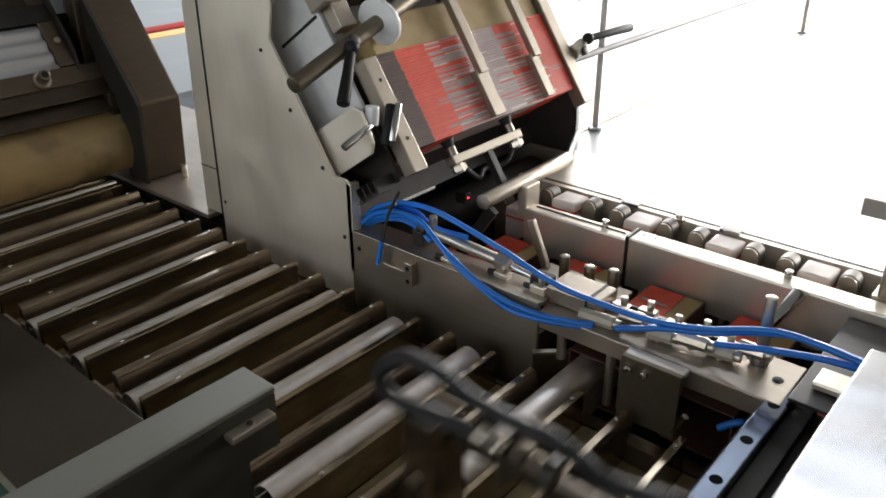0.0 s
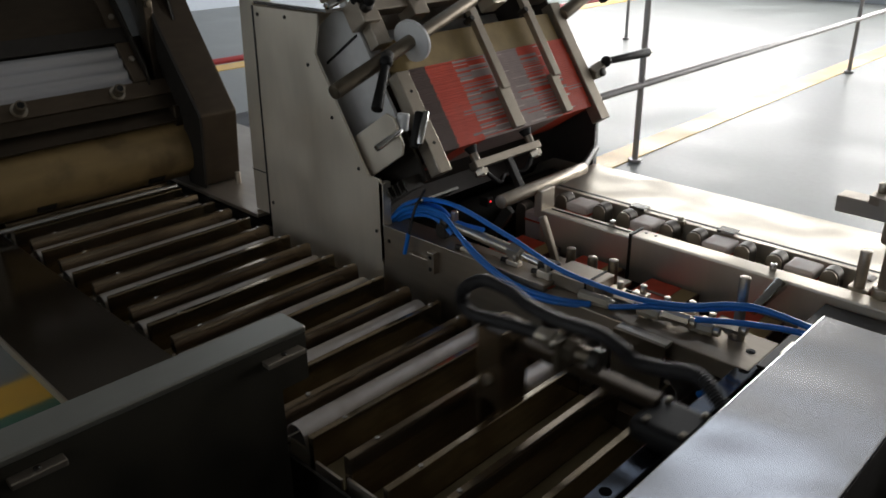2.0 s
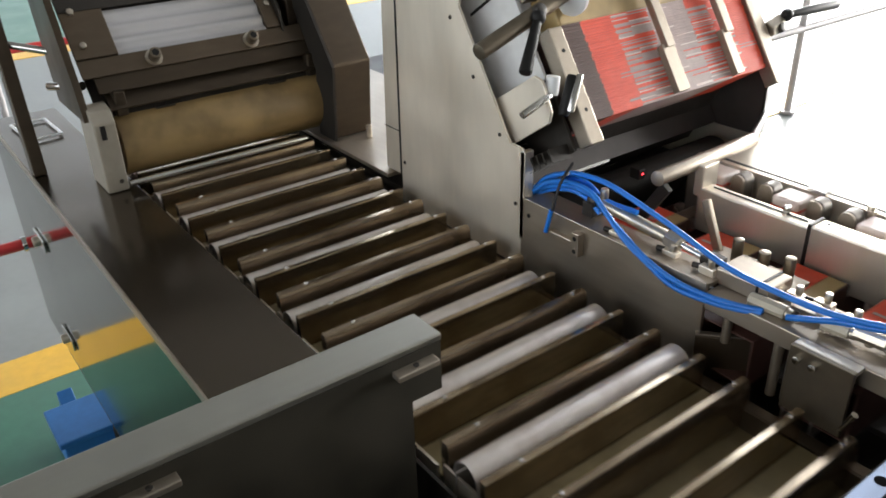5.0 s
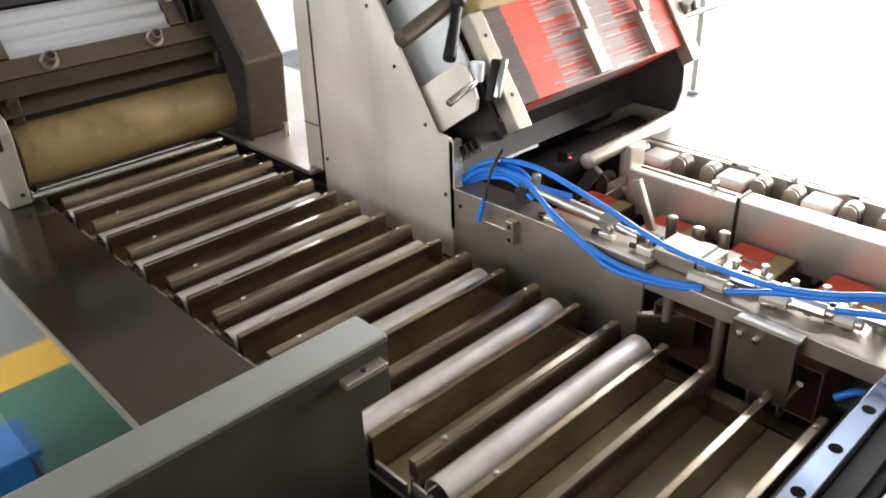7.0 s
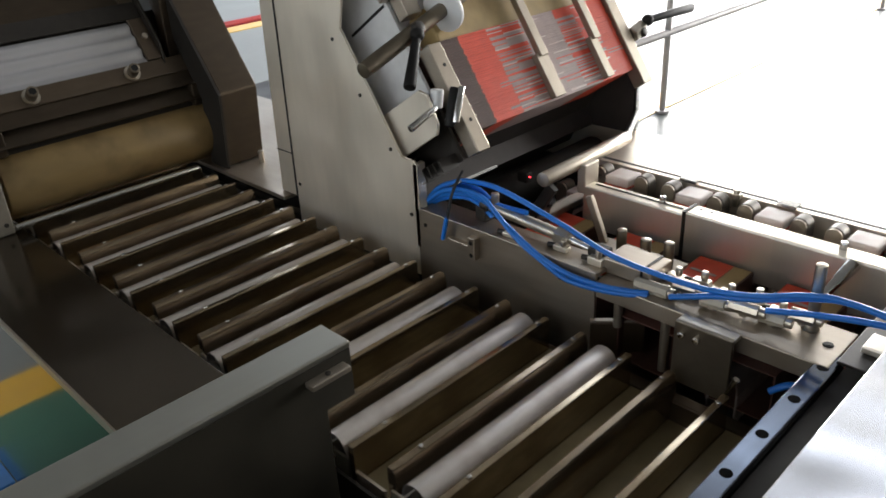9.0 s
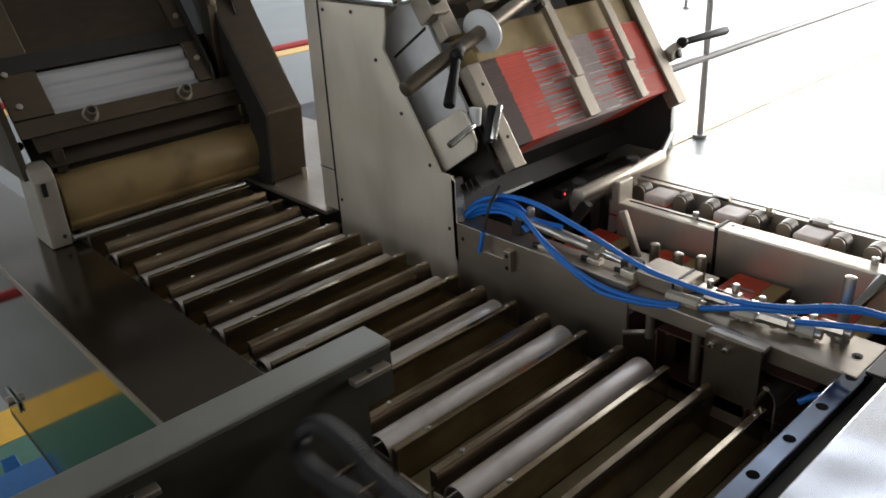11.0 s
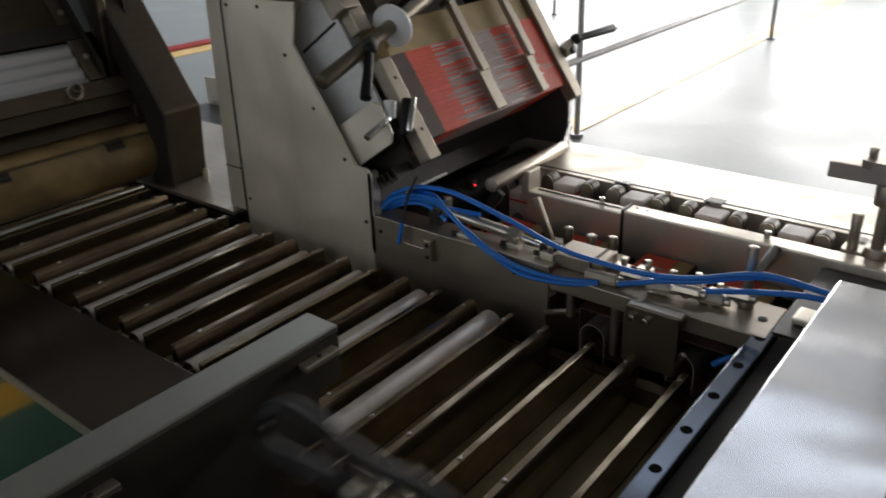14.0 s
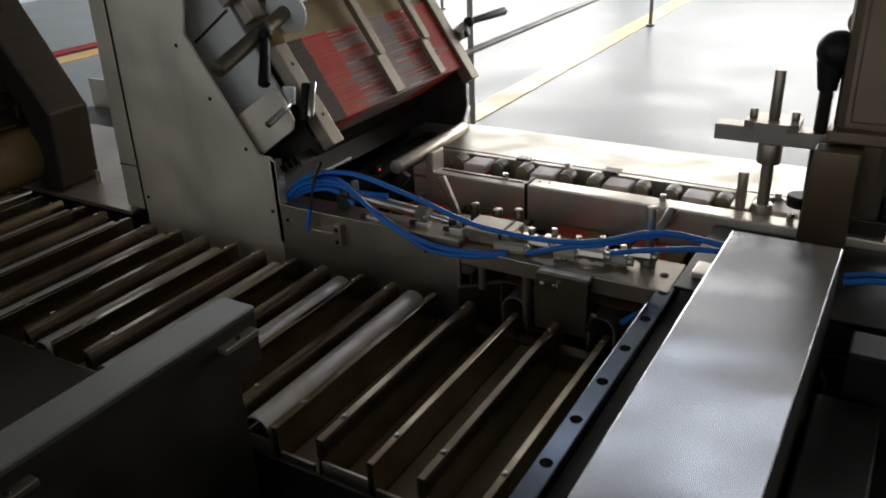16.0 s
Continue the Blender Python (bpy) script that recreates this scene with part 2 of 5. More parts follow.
CEILING = material("grey_roof_sheet", (0.2, 0.2, 0.2), 0.7, 0.0, 20, 0.05, 0.05)
# darkened wall colour, so the unseen east side throws back little light
DIMMED_WALL = material("dimmed_wall", (0.2, 0.2, 0.19), 0.7, 0.0, 20, 0.05, 0.05, (1, 1, 1), (0.16, 0.16, 0.15), 0.4, 0.7)
YELLOW = material("yellow_floor_paint", (0.72, 0.42, 0.04), 0.4, 0.0, 30, 0.08, 0.04, (1, 1, 1), (0.55, 0.36, 0.10), 0.5, 3)
GREEN = material("green_floor_paint", (0.055, 0.16, 0.11), 0.35, 0.0, 25, 0.1, 0.04, (1, 1, 1), (0.09, 0.18, 0.14), 0.6, 2.5)
FLOOR = material("grey_epoxy_floor", (0.20, 0.212, 0.208), 0.4, 0.0, 25, 0.05, 0.03, (1, 1, 1), (0.25, 0.275, 0.27), 0.6, 1.6, spec=0.25, rough_vary=0.06)
MIRROR = material("polished_skirt_steel", (0.20, 0.19, 0.15), 0.1, 1.0, 60, 0.03, 0.01, rough_vary=0.03)
HEAD = material("dark_worn_steel", (0.075, 0.057, 0.04), 0.33, 0.75, 80, 0.12, 0.06, (1, 0.3, 1), (0.05, 0.04, 0.028), 0.6, 8)
EDGE = material("brown_sheet_steel", (0.13, 0.10, 0.072), 0.33, 0.75, 80, 0.1, 0.04, (1, 0.3, 1), (0.09, 0.07, 0.05), 0.5, 8)
# blotchy olive sheet with the shade of the cover's side in its colour
SIDE_SHADE = material("shaded_olive_sheet", (0.018, 0.016, 0.011), 0.48, 0.1, 25, 0.25, 0.03, (1, 1, 1), (0.04, 0.034, 0.022), 0.6, 9)
BRONZE = material("brown_steel_shaft", (0.19, 0.16, 0.12), 0.35, 0.85, 80, 0.08, 0.04)
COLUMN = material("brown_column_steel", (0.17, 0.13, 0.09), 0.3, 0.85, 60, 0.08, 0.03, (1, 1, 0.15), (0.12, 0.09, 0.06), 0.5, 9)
DULL_COVER = material("grey_folded_sheet", (0.345, 0.335, 0.295), 0.36, 0.9, 90, 0.03, 0.01, (1, 0.1, 1), (0.25, 0.245, 0.22), 0.6, 7)
HOLE = material("dark_hole", (0.006, 0.006, 0.006), 0.9, 0.0, 60, 0.1, 0.0, spec=0.05)
GLOW = glowing("red_sensor_light", (1.0, 0.03, 0.04), 3.0)
DIRTY_WHITE = material("cream_block", (0.32, 0.29, 0.24), 0.45, 0.2, 60, 0.08, 0.05)

# ---- hall ----
P, T = 0.128, 1.875  # bucket pitch and machine cycle
tagged(part("floor", box(WEST, EAST, SOUTH, NORTH, -0.2, 0.0), FLOOR), "grey glossy epoxy factory floor with painted lanes", "floor", kind="structure")
tagged(part("floor_paint", box(-2.36, -0.3, -6.5, 1.6, 0.0, 0.004), GREEN), "green painted floor area round the machine", "floor marking", kind="structure")
tagged(part("floor_line", box(-2.55, -2.36, -6.5, 12.8, 0.0, 0.005), YELLOW), "yellow painted lane line on the floor", "floor marking", kind="structure")
tagged(part("floor_line", box(-7.0, -6.75, -6.5, 12.8, 0.0, 0.005), YELLOW), "yellow painted lane line on the floor", "floor marking", kind="structure")
tagged(part("floor_paint", box(-10.9, -7.0, -6.5, 2.4, 0.0, 0.004), GREEN), "green painted floor beyond the far lane", "floor marking", kind="structure")


def wall_with_windows(name, y0, y1, spans, z0, z1):
    bm, last = None, WEST
    for a, b in spans + [(EAST, EAST)]:
        bm = box(last, a, y0, y1, 0, ROOF, bm=bm)
        if b > a:
            bm = box(a, b, y0, y1, 0, z0, bm=bm)
            bm = box(a, b, y0, y1, z1, ROOF, bm=bm)
        last = b
    tagged(part(name, bm, WALL), "pale blue-grey painted hall wall with tall windows", "wall", kind="structure")


wall_with_windows("wall_north", NORTH, NORTH + 0.25, NORTH_WINDOWS, 1.0, 4.4)
wall_with_windows("wall_south", SOUTH - 0.25, SOUTH, SOUTH_FILL_WINDOWS, 1.6, 4.2)
tagged(part("wall_west", box(WEST - 0.25, WEST, SOUTH, NORTH, 0, ROOF), WALL), "pale blue painted hall wall", "wall", kind="structure")
tagged(part("wall_east", box(EAST, EAST + 0.25, SOUTH, NORTH, 0, ROOF), DIMMED_WALL), "unseen hall wall, coloured dark to cut reflected light", "wall", kind="structure")
bm = box(WEST - 0.25, EAST + 0.25, SOUTH - 0.25, SKY_Y[0], ROOF, ROOF + 0.2)
bm = box(WEST - 0.25, EAST + 0.25, SKY_Y[1], NORTH + 0.25, ROOF, ROOF + 0.2, bm=bm)
last = WEST - 0.25
for a, b in SKYLIGHTS + [(EAST + 0.25, EAST + 0.25)]:
    bm = box(last, a, SKY_Y[0], SKY_Y[1], ROOF, ROOF + 0.2, bm=bm)
    last = b
tagged(part("ceiling", bm, CEILING), "plain grey hall ceiling with a row of skylights", "ceiling", kind="structure")


def railing(x, posts, y0, y1, height, mat, label):
    rail = thing("guard_rail", (x, (y0 + y1) / 2, 0), label, "railing")
    part("rail", rod((x, y0, height), (x, y1, height), 0.021, 12, 0.003), mat, rail, smooth=True)
    part("rail", rod((x, y0, 1.08), (x, y1, 1.08), 0.021, 12, 0.003), mat, rail, smooth=True)
    for y in posts:
        part("post", rod((x, y, 0.004), (x, y, 1.10), 0.018, 12, 0.003), PIPE, rail, smooth=True)
        part("base_plate", rod((x, y, 0.004), (x, y, 0.02), 0.04, 16, 0.003), PIPE, rail)


railing(-2.33, (4.12, 7.69, 11.2), 3.3, 12.6, 0.47, PIPE, "thin grey pipe guard rail on posts")
railing(-4.85, (-3.0, 0.6, 4.6, 8.0), -4.0, 9.0, 0.48, RED_PAINT, "red painted pipe guard rail")
stub = thing("barrier_pipe", (-2.33, -1.0, 0), "red painted barrier pipe with a bright end cap", "railing")
part("rail", rod((-2.33, -3.0, 0.48), (-2.33, 0.24, 0.48), 0.016, 12), RED_PAINT, stub, smooth=True)
part("end_cap", rod((-2.33, 0.24, 0.48), (-2.33, 0.335, 0.48), 0.022, 12, 0.004), BRIGHT, stub, "bright end cap", smooth=True)
part("post", rod((-2.33, -2.6, 0.004), (-2.33, -2.6, 0.48), 0.02, 12), PIPE, stub, smooth=True)
part("post", rod((-2.33, -0.6, 0.004), (-2.33, -0.6, 0.48), 0.02, 12), PIPE, stub, smooth=True)

# ---- product conveyor ----
Y_NEAR, Y_FAR, Z_TOP = 0.379, 0.720, 0.932

machine = thing("machine_frame", (-0.9, 0.5, 0), "steel base frame of a packing machine standing on the floor", "machine frame")
part("near_skirt", box(-2.02, -0.535, 0.222, 0.226, 0.40, 0.926, 0.001), MIRROR, machine, "mirror-polished steel side skirt")
part("near_deck", box(-2.02, -0.535, 0.2205, 0.362, 0.926, 0.93, 0.001), DECK, machine, "dark worn steel deck sheet")
part("deck_trim", box(-2.02, -0.535, 0.2175, 0.2203, 0.918, 0.931), STEEL, machine)
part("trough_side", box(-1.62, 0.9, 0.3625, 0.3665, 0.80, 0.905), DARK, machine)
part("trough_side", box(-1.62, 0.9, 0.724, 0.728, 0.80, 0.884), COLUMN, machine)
for i in range(5):
    a = -1.62 + 0.5 * i
    part("bed_plate", box(a, a + 0.498, 0.367, 0.7235, 0.852, 0.858, 0.001), BED, machine, "oily brown steel bed plate")
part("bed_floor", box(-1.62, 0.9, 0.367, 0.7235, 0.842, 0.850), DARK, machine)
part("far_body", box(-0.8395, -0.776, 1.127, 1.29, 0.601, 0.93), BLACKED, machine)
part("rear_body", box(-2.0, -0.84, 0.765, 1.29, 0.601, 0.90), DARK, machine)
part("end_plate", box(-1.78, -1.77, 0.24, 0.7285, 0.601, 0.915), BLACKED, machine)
part("lower_body", box(-2.0, 0.9, 0.24, 1.28, 0.30, 0.60), DARK, machine)
part("far_deck", box(-0.775, 1.3, 1.126, 1.305, 0.978, 0.985, 0.002), PANEL, machine, "bright sheet steel far deck")
part("far_skirt", box(-2.0, 1.3, 1.298, 1.304, 0.12, 0.978), PANEL, machine)
part("rear_deck", box(-2.0, -1.168, 0.742, 1.1, 0.922, 0.93, 0.001), STEEL, machine, "sheet steel deck behind the carton magazine")
# black strip for the dark of the gap below the rear deck's edge
part("deck_gap_shade", box(-2.0, -1.145, 0.7285, 0.7565, 0.80, 0.893, 0.001), BLACKED, machine)
part("guide_ledge", box(-0.4835, 0.3, 0.7285, 0.745, 0.80, 0.884, 0.001), COLUMN, machine, "brown steel ledge below the guide")
# flight colour here imitates the flights mirrored in the magazine panel
part("reflection_strip", box(-1.144, -0.82, 0.7285, 0.7565, 0.80, 0.878, 0.001), FLIGHT, machine, "ledge strip in flight colour, painting the flights' reflection")
for x in (-1.85, 0.75):
    for y in (0.3, 1.24):
        part("foot", rod((x, y, 0.004), (x, y, 0.12), 0.03, 14, 0.004), BLACK, machine)
holes = None
for x in (-1.92, -0.62):
    holes = bolt(x, 0.262, 0.93, 0.006, 0.004, bm=holes)
part("deck_screw", holes, BRIGHT, machine)

for x, z in ((-1.745, 0.485), (-1.745, 0.735)):
    latch = thing("latch", (x, 0.22, z), "bright chrome latch on the machine's side skirt", "latch", "latches on the skirt")
    part("plate", box(x - 0.045, x + 0.045, 0.216, 0.2215, z - 0.014, z + 0.014, 0.002), BRIGHT, latch)
    part("knob", rod((x, 0.217, z), (x, 0.204, z), 0.011, 14, 0.002), FITTING, latch, smooth=True)

INDEX = [(-0.3, -0.08), (0.25, -0.08), (0.6, -0.08), (0.85, -0.07), (0.92, -0.03), (1.0, 0.055), (1.125, 0.25), (1.25, 0.484), (1.375, 0.6875), (1.5, 0.836), (1.65, 0.915), (1.875, 0.93)]


def stepped(t):
    """How many pitches the stepping drive has gone at t seconds."""
    n = math.floor(t / T)
    tau = t - n * T
    for (a, u), (b, v) in zip(INDEX, INDEX[1:]):
        if a <= tau <= b:
            return n + u + (v - u) * (tau - a) / (b - a)
    return n + INDEX[-1][1]


def drive_times():
    out = {0.0, 16.0}
    for n in range(10):
        for tau in (0.02, 0.6, 0.85, 0.92, 1.0, 1.125, 1.25, 1.375, 1.5, 1.65):
            if 0 < n * T + tau < 16:
                out.add(round(n * T + tau, 3))
    return sorted(out)


W = 0.0705  # inner span of a bucket, flight to flight
LEFT_END, RIGHT_END, SPROCKET = -1.60, 0.02, 0.075


def chain_pose(s, z):
    """The pose of a bucket at s along the chain: a flat run with a half turn at either end."""
    if s > RIGHT_END:
        a = min((s - RIGHT_END) / SPROCKET, math.pi)
        rest = s - RIGHT_END - a * SPROCKET
        return Matrix.Translation((RIGHT_END + SPROCKET * math.sin(a) - rest, 0, z - SPROCKET + SPROCKET * math.cos(a))) @ Matrix.Rotation(a, 4, "Y")
    if s < LEFT_END:
        a = min((LEFT_END - s) / SPROCKET, math.pi)
        rest = LEFT_END - s - a * SPROCKET
        return Matrix.Translation((LEFT_END - SPROCKET * math.sin(a) + rest, 0, z - SPROCKET + SPROCKET * math.cos(a))) @ Matrix.Rotation(-a, 4, "Y")
    return Matrix.Translation((s, 0, z))


def make_bucket():
    """A bucket of two upright flights on a base strip; its origin is the leading flight's foot."""
    b = thing("conveyor_bucket", (0, 0, 0.86), "worn steel conveyor bucket of two upright flights", "conveyor bucket", "buckets of the product conveyor")
    lead = part("flight", box(-0.0045, 0.0045, Y_NEAR, Y_FAR, 0.864, Z_TOP, 0.0012), FLIGHT, b)
    x = -W
    lip = [(x - 0.0045, 0.864), (x - 0.0045, Z_TOP - 0.0012), (x - 0.0035, Z_TOP), (x + 0.0045, Z_TOP), (x + 0.0062, Z_TOP - 0.002), (x + 0.0078, Z_TOP - 0.008), (x + 0.0095, Z_TOP - 0.016), (x + 0.0085, Z_TOP - 0.030), (x + 0.0055, Z_TOP - 0.045), (x + 0.0045, 0.864)]
    trail = part("flight", prism(lip, Y_NEAR + 0.006, Y_FAR), SHADED_FLIGHT, b, "flight with a rounded shoulder, coloured darker for dark reflections", smooth=True)
    part("end_plate", box(-W + 0.005, -0.005, Y_NEAR + 0.001, Y_NEAR + 0.004, 0.864, 0.908), PANEL, b, "light end plate")
    part("pocket_floor", box(0.0052, P - W - 0.0055, Y_NEAR + 0.004, Y_FAR, 0.882, 0.8845, 0.0005), BED, b, "oily olive pocket floor")
    part("pocket_end", box(0.0052, P - W - 0.0055, Y_NEAR, Y_NEAR + 0.0035, 0.866, 0.900), PANEL, b, "light end plate")
    part("base_strip", box(-W + 0.005, -0.005, Y_NEAR + 0.03, Y_FAR - 0.03, 0.8605, 0.8635), BED, b)
    for x, fl in ((0.0, lead), (-W, trail)):
        for y in (0.43, 0.70):
            part("screw", bolt(x, y, Z_TOP, 0.0032, 0.002), BRIGHT, fl, "bright screw head", smooth=True)
    return b


def arch(x0, x1, y0, y1, z, high, thick, bm=None):
    """A thin shell bent over from side to side, open at both ends."""
    own, rings, n = bmesh.new(), [], 14
    for y in (y0, y0 + 0.004, y1 - 0.004, y1):
        ring = []
        for k, (r, grow) in enumerate(((1.0, 0.0), (1.0, -thick))):
            row = []
            for i in range(n + 1):
                a = math.pi * i / n
                cx, hw = (x0 + x1) / 2, (x1 - x0) / 2 + grow
                row.append(own.verts.new((cx - hw * math.cos(a), y, z + (high + grow) * math.sin(a) ** 0.8)))
            ring.append(row)
        rings.append(ring[0] + ring[1][::-1])
    m = len(rings[0])
    for a, b in zip(rings, rings[1:]):
        for k in range(m):
            own.faces.new((a[k], a[(k + 1) % m], b[(k + 1) % m], b[k]))
    for ring, flip in ((rings[0], 1), (rings[-1], -1)):
        for i in range(n):
            f = (ring[i], ring[i + 1], ring[m - 2 - i], ring[m - 1 - i])
            own.faces.new(f[::flip])
    return merge(bm, own)


def make_product():
    p = thing("film_tray", (0, 0, 0.87), "silvery curved product shell lying in a conveyor bucket", "product", "products in the buckets")
    part("shell", arch(-0.0435, -0.0048, Y_NEAR - 0.002, Y_FAR - 0.018, 0.917, 0.024, 0.0015), PRODUCT, p, smooth=True)
    part("flange", box(-0.0433, -0.0415, Y_NEAR, Y_FAR - 0.02, 0.872, 0.915), PRODUCT, p)
    part("flange", box(-0.0072, -0.0052, Y_NEAR, Y_FAR - 0.02, 0.872, 0.915), PRODUCT, p)
    return p


def lifted(s):
    """How low a product still lies in its pocket at s; it rises towards the pusher."""
    a = min(max((s + 0.80) / 0.42, 0.0), 1.0)
    return -0.014 * (1 - a * a * (3 - 2 * a))


bucket, product = make_bucket(), make_product()
BUCKETS, PRODUCTS = {}, {}
for j in range(-21, 1):
    first = j == -21
    m = chain_pose(P * (j + stepped(0)), 0.86)
    BUCKETS[j] = bucket if first else copy_thing(bucket, m)
for j in range(-21, -2):
    first = j == -21
    PRODUCTS[j] = product if first else copy_thing(product, chain_pose(P * (j + stepped(0)), 0.87))

PUSH = [(-0.45, -0.62), (-0.375, -0.555), (-0.3, -0.45), (-0.2, -0.33), (-0.1, -0.24), (0.0, -0.155), (0.1, -0.07), (0.2, -0.02), (0.28, 0.0), (0.38, -0.008), (0.475, -0.055), (0.6, -0.125), (0.7, -0.215), (0.8, -0.31), (0.9, -0.42), (1.0, -0.55), (1.1, -0.65), (1.2, -0.70), (1.32, -0.69)]


def pushed(t):
    """How far behind its full reach the pusher is, in metres (negative)."""
    tau = (t + 0.45) % T - 0.45
    for (a, u), (b, v) in zip(PUSH, PUSH[1:] + [(T - 0.45, -0.62)]):
        if a <= tau <= b:
            return u + (v - u) * (tau - a) / (b - a)
    return -0.62


# ---- near cover, side cover and slide ----
near_cover = thing("folded_cover", (-0.5, 0.0, 0), "grey folded sheet cover standing over the conveyor's near side", "machine cover")
part("top_sheet", box(-0.526, -0.4825, -0.62, 0.36, 1.092, 1.10, 0.002), DULL_COVER, near_cover)
NOTCH = [(-0.60, 0.62), (0.325, 0.62), (0.325, 1.040), (0.358, 1.040), (0.358, 1.093), (-0.60, 1.093)]


def notched(x0, x1):
    """A side sheet whose lower front corner is cut away over the buckets."""
    bm = bmesh.new()
    lo, hi = [[bm.verts.new((x, y, z)) for y, z in NOTCH] for x in (x0, x1)]
    bm.faces.new(lo), bm.faces.new(hi[::-1])
    for i in range(len(lo)):
        j = (i + 1) % len(lo)
        bm.faces.new((lo[i], hi[i], hi[j], lo[j]))
    return bm


# this side of the fold is painted far darker, as shade
part("side_sheet", notched(-0.4855, -0.482), SIDE_SHADE, near_cover, "olive side sheet, coloured dark for its shade")
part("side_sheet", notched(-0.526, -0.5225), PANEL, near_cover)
part("end_sheet", box(-0.5224, -0.4856, 0.354, 0.358, 1.04, 1.092, 0.0008), PANEL, near_cover)
for y in (0.305, 0.069):
    part("tab", box(-0.482, -0.470, y, y + 0.044, 1.077, 1.083, 0.001), STEEL, near_cover)
    part("screw", bolt(-0.476, y + 0.022, 1.083, 0.003, 0.0015), DARK, near_cover)
part("lower_end", box(-0.5224, -0.4856, 0.321, 0.325, 0.62, 1.04, 0.0008), DARK, near_cover)
part("near_box", box(-0.481, -0.456, -0.62, 0.042, 0.62, 1.10, 0.002), HEAD, near_cover)
part("foot_plate", box(-0.53, -0.478, -0.62, 0.2, 0.004, 0.62), DARK, near_cover)

slide = thing("linear_guide", (-0.193, 0.4, 0.95), "polished linear guide rail with sunk screw holes", "guide rail")
bm = box(-0.2045, -0.1815, -0.3, 0.79, 0.968, 0.989, 0.002)
part("rail", bm, RAIL, slide)
y = 0.756
while y > -0.28:
    part("screw_hole", rod((-0.193, y, 0.9885), (-0.193, y, 0.9894), 0.0062, 18), HOLE, slide)
    y -= 0.0707
part("rail_seat", box(-0.214, -0.150, -0.35, 0.80, 0.90, 0.968, 0.002), BLACKED, slide)
part("rail_edge", box(-0.181, -0.160, -0.2, 0.80, 0.968, 0.978, 0.001), BLACKED, slide)

cover = thing("slide_cover", (-0.06, 0.3, 0.9), "wide satin steel cover sheet over the slide drive", "machine cover")
part("top_sheet", box(-0.122, -0.006, -0.55, 0.762, 1.079, 1.085, 0.0015), COVER, cover)
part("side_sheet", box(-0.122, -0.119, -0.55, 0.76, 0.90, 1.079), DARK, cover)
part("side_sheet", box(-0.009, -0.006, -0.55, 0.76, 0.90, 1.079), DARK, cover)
part("end_sheet", box(-0.119, -0.009, 0.757, 0.76, 0.92, 1.079), STEEL, cover)
part("base", box(-0.14, 0.0, -0.55, 0.756, 0.60, 0.90, 0.002), DARK, cover)

# ---- pusher on the slide ----
pusher = thing("product_pusher", (-0.19, 0.62, 0.99), "dark pusher carriage with a hollow steel finger and ribbed cable", "pusher")
part("carriage", box(-0.222, -0.154, 0.598, 0.662, 0.993, 1.018, 0.009), BLACK, pusher)
for x in (-0.205, -0.165):
    for yy in (0.608, 0.652):
        part("screw", bolt(x, yy, 1.018, 0.0038, 0.003), BRONZE, pusher, smooth=True)
part("arm", box(-0.3905, -0.210, 0.634, 0.650, 1.010, 1.025, 0.002), HEAD, pusher)
bm = box(-0.427, -0.391, 0.651, 0.654, 0.908, 1.040)
bm = box(-0.427, -0.424, 0.609, 0.651, 0.908, 1.040, bm=bm)
bm = box(-0.394, -0.391, 0.609, 0.651, 0.908, 1.040, bm=bm)
bm = box(-0.427, -0.391, 0.606, 0.609, 0.948, 1.040, bm=bm)
bm = box(-0.427, -0.422, 0.606, 0.609, 0.908, 0.948, bm=bm)
bm = box(-0.398, -0.391, 0.606, 0.609, 0.908, 0.948, bm=bm)
part("finger", bm, FLIGHT, pusher, "hollow square steel finger with a notched foot")
part("cap", box(-0.4235, -0.3945, 0.6095, 0.6505, 1.032, 1.036), DARK, pusher)
part("screw", bolt(-0.410, 0.606, 0.976, 0.007, 0.003, "-y"), FITTING, pusher)
part("clamp", box(-0.318, -0.311, 0.604, 0.655, 1.026, 1.064, 0.001), BRONZE, pusher, "brown cable clamp plate")
gl = part("cable_gland", rod((-0.348, 0.617, 1.056), (-0.318, 0.619, 1.053), 0.0095, 16, 0.001), FITTING, pusher, smooth=True)
part("hex_nut", rod((-0.311, 0.6195, 1.0525), (-0.298, 0.6205, 1.0515), 0.0135, 6, 0.001), BRONZE, gl)
part("hex_nut", rod((-0.334, 0.618, 1.0545), (-0.326, 0.6185, 1.054), 0.0125, 6, 0.001), FITTING, gl)
part("thread", hose([(-0.298 + 0.004 * k, 0.6205 + 0.0003 * k, 1.0515 - 0.0003 * k) for k in range(5)], 0.009, 2, 14, 0.0008), BRONZE, gl)
part("knurled_ring", rod((-0.281, 0.6215, 1.050), (-0.270, 0.6225, 1.049), 0.0135, 18, 0.001), DARK, gl)
cable = [(-0.325, 0.618, 1.055), (-0.366, 0.616, 1.055), (-0.407, 0.616, 1.050), (-0.445, 0.618, 1.044), (-0.466, 0.622, 1.050), (-0.467, 0.628, 1.066), (-0.445, 0.634, 1.082), (-0.409, 0.636, 1.082), (-0.374, 0.636, 1.072), (-0.33, 0.634, 1.070), (-0.288, 0.632, 1.075), (-0.259, 0.63, 1.072), (-0.236, 0.63, 1.062), (-0.205, 0.63, 1.066), (-0.169, 0.63, 1.074), (-0.135, 0.62, 1.06)]
part("ribbed_cable", hose(cable, 0.0074, 26, 12, 0.0008), RUBBER, pusher, "black ribbed cable conduit", smooth=False)

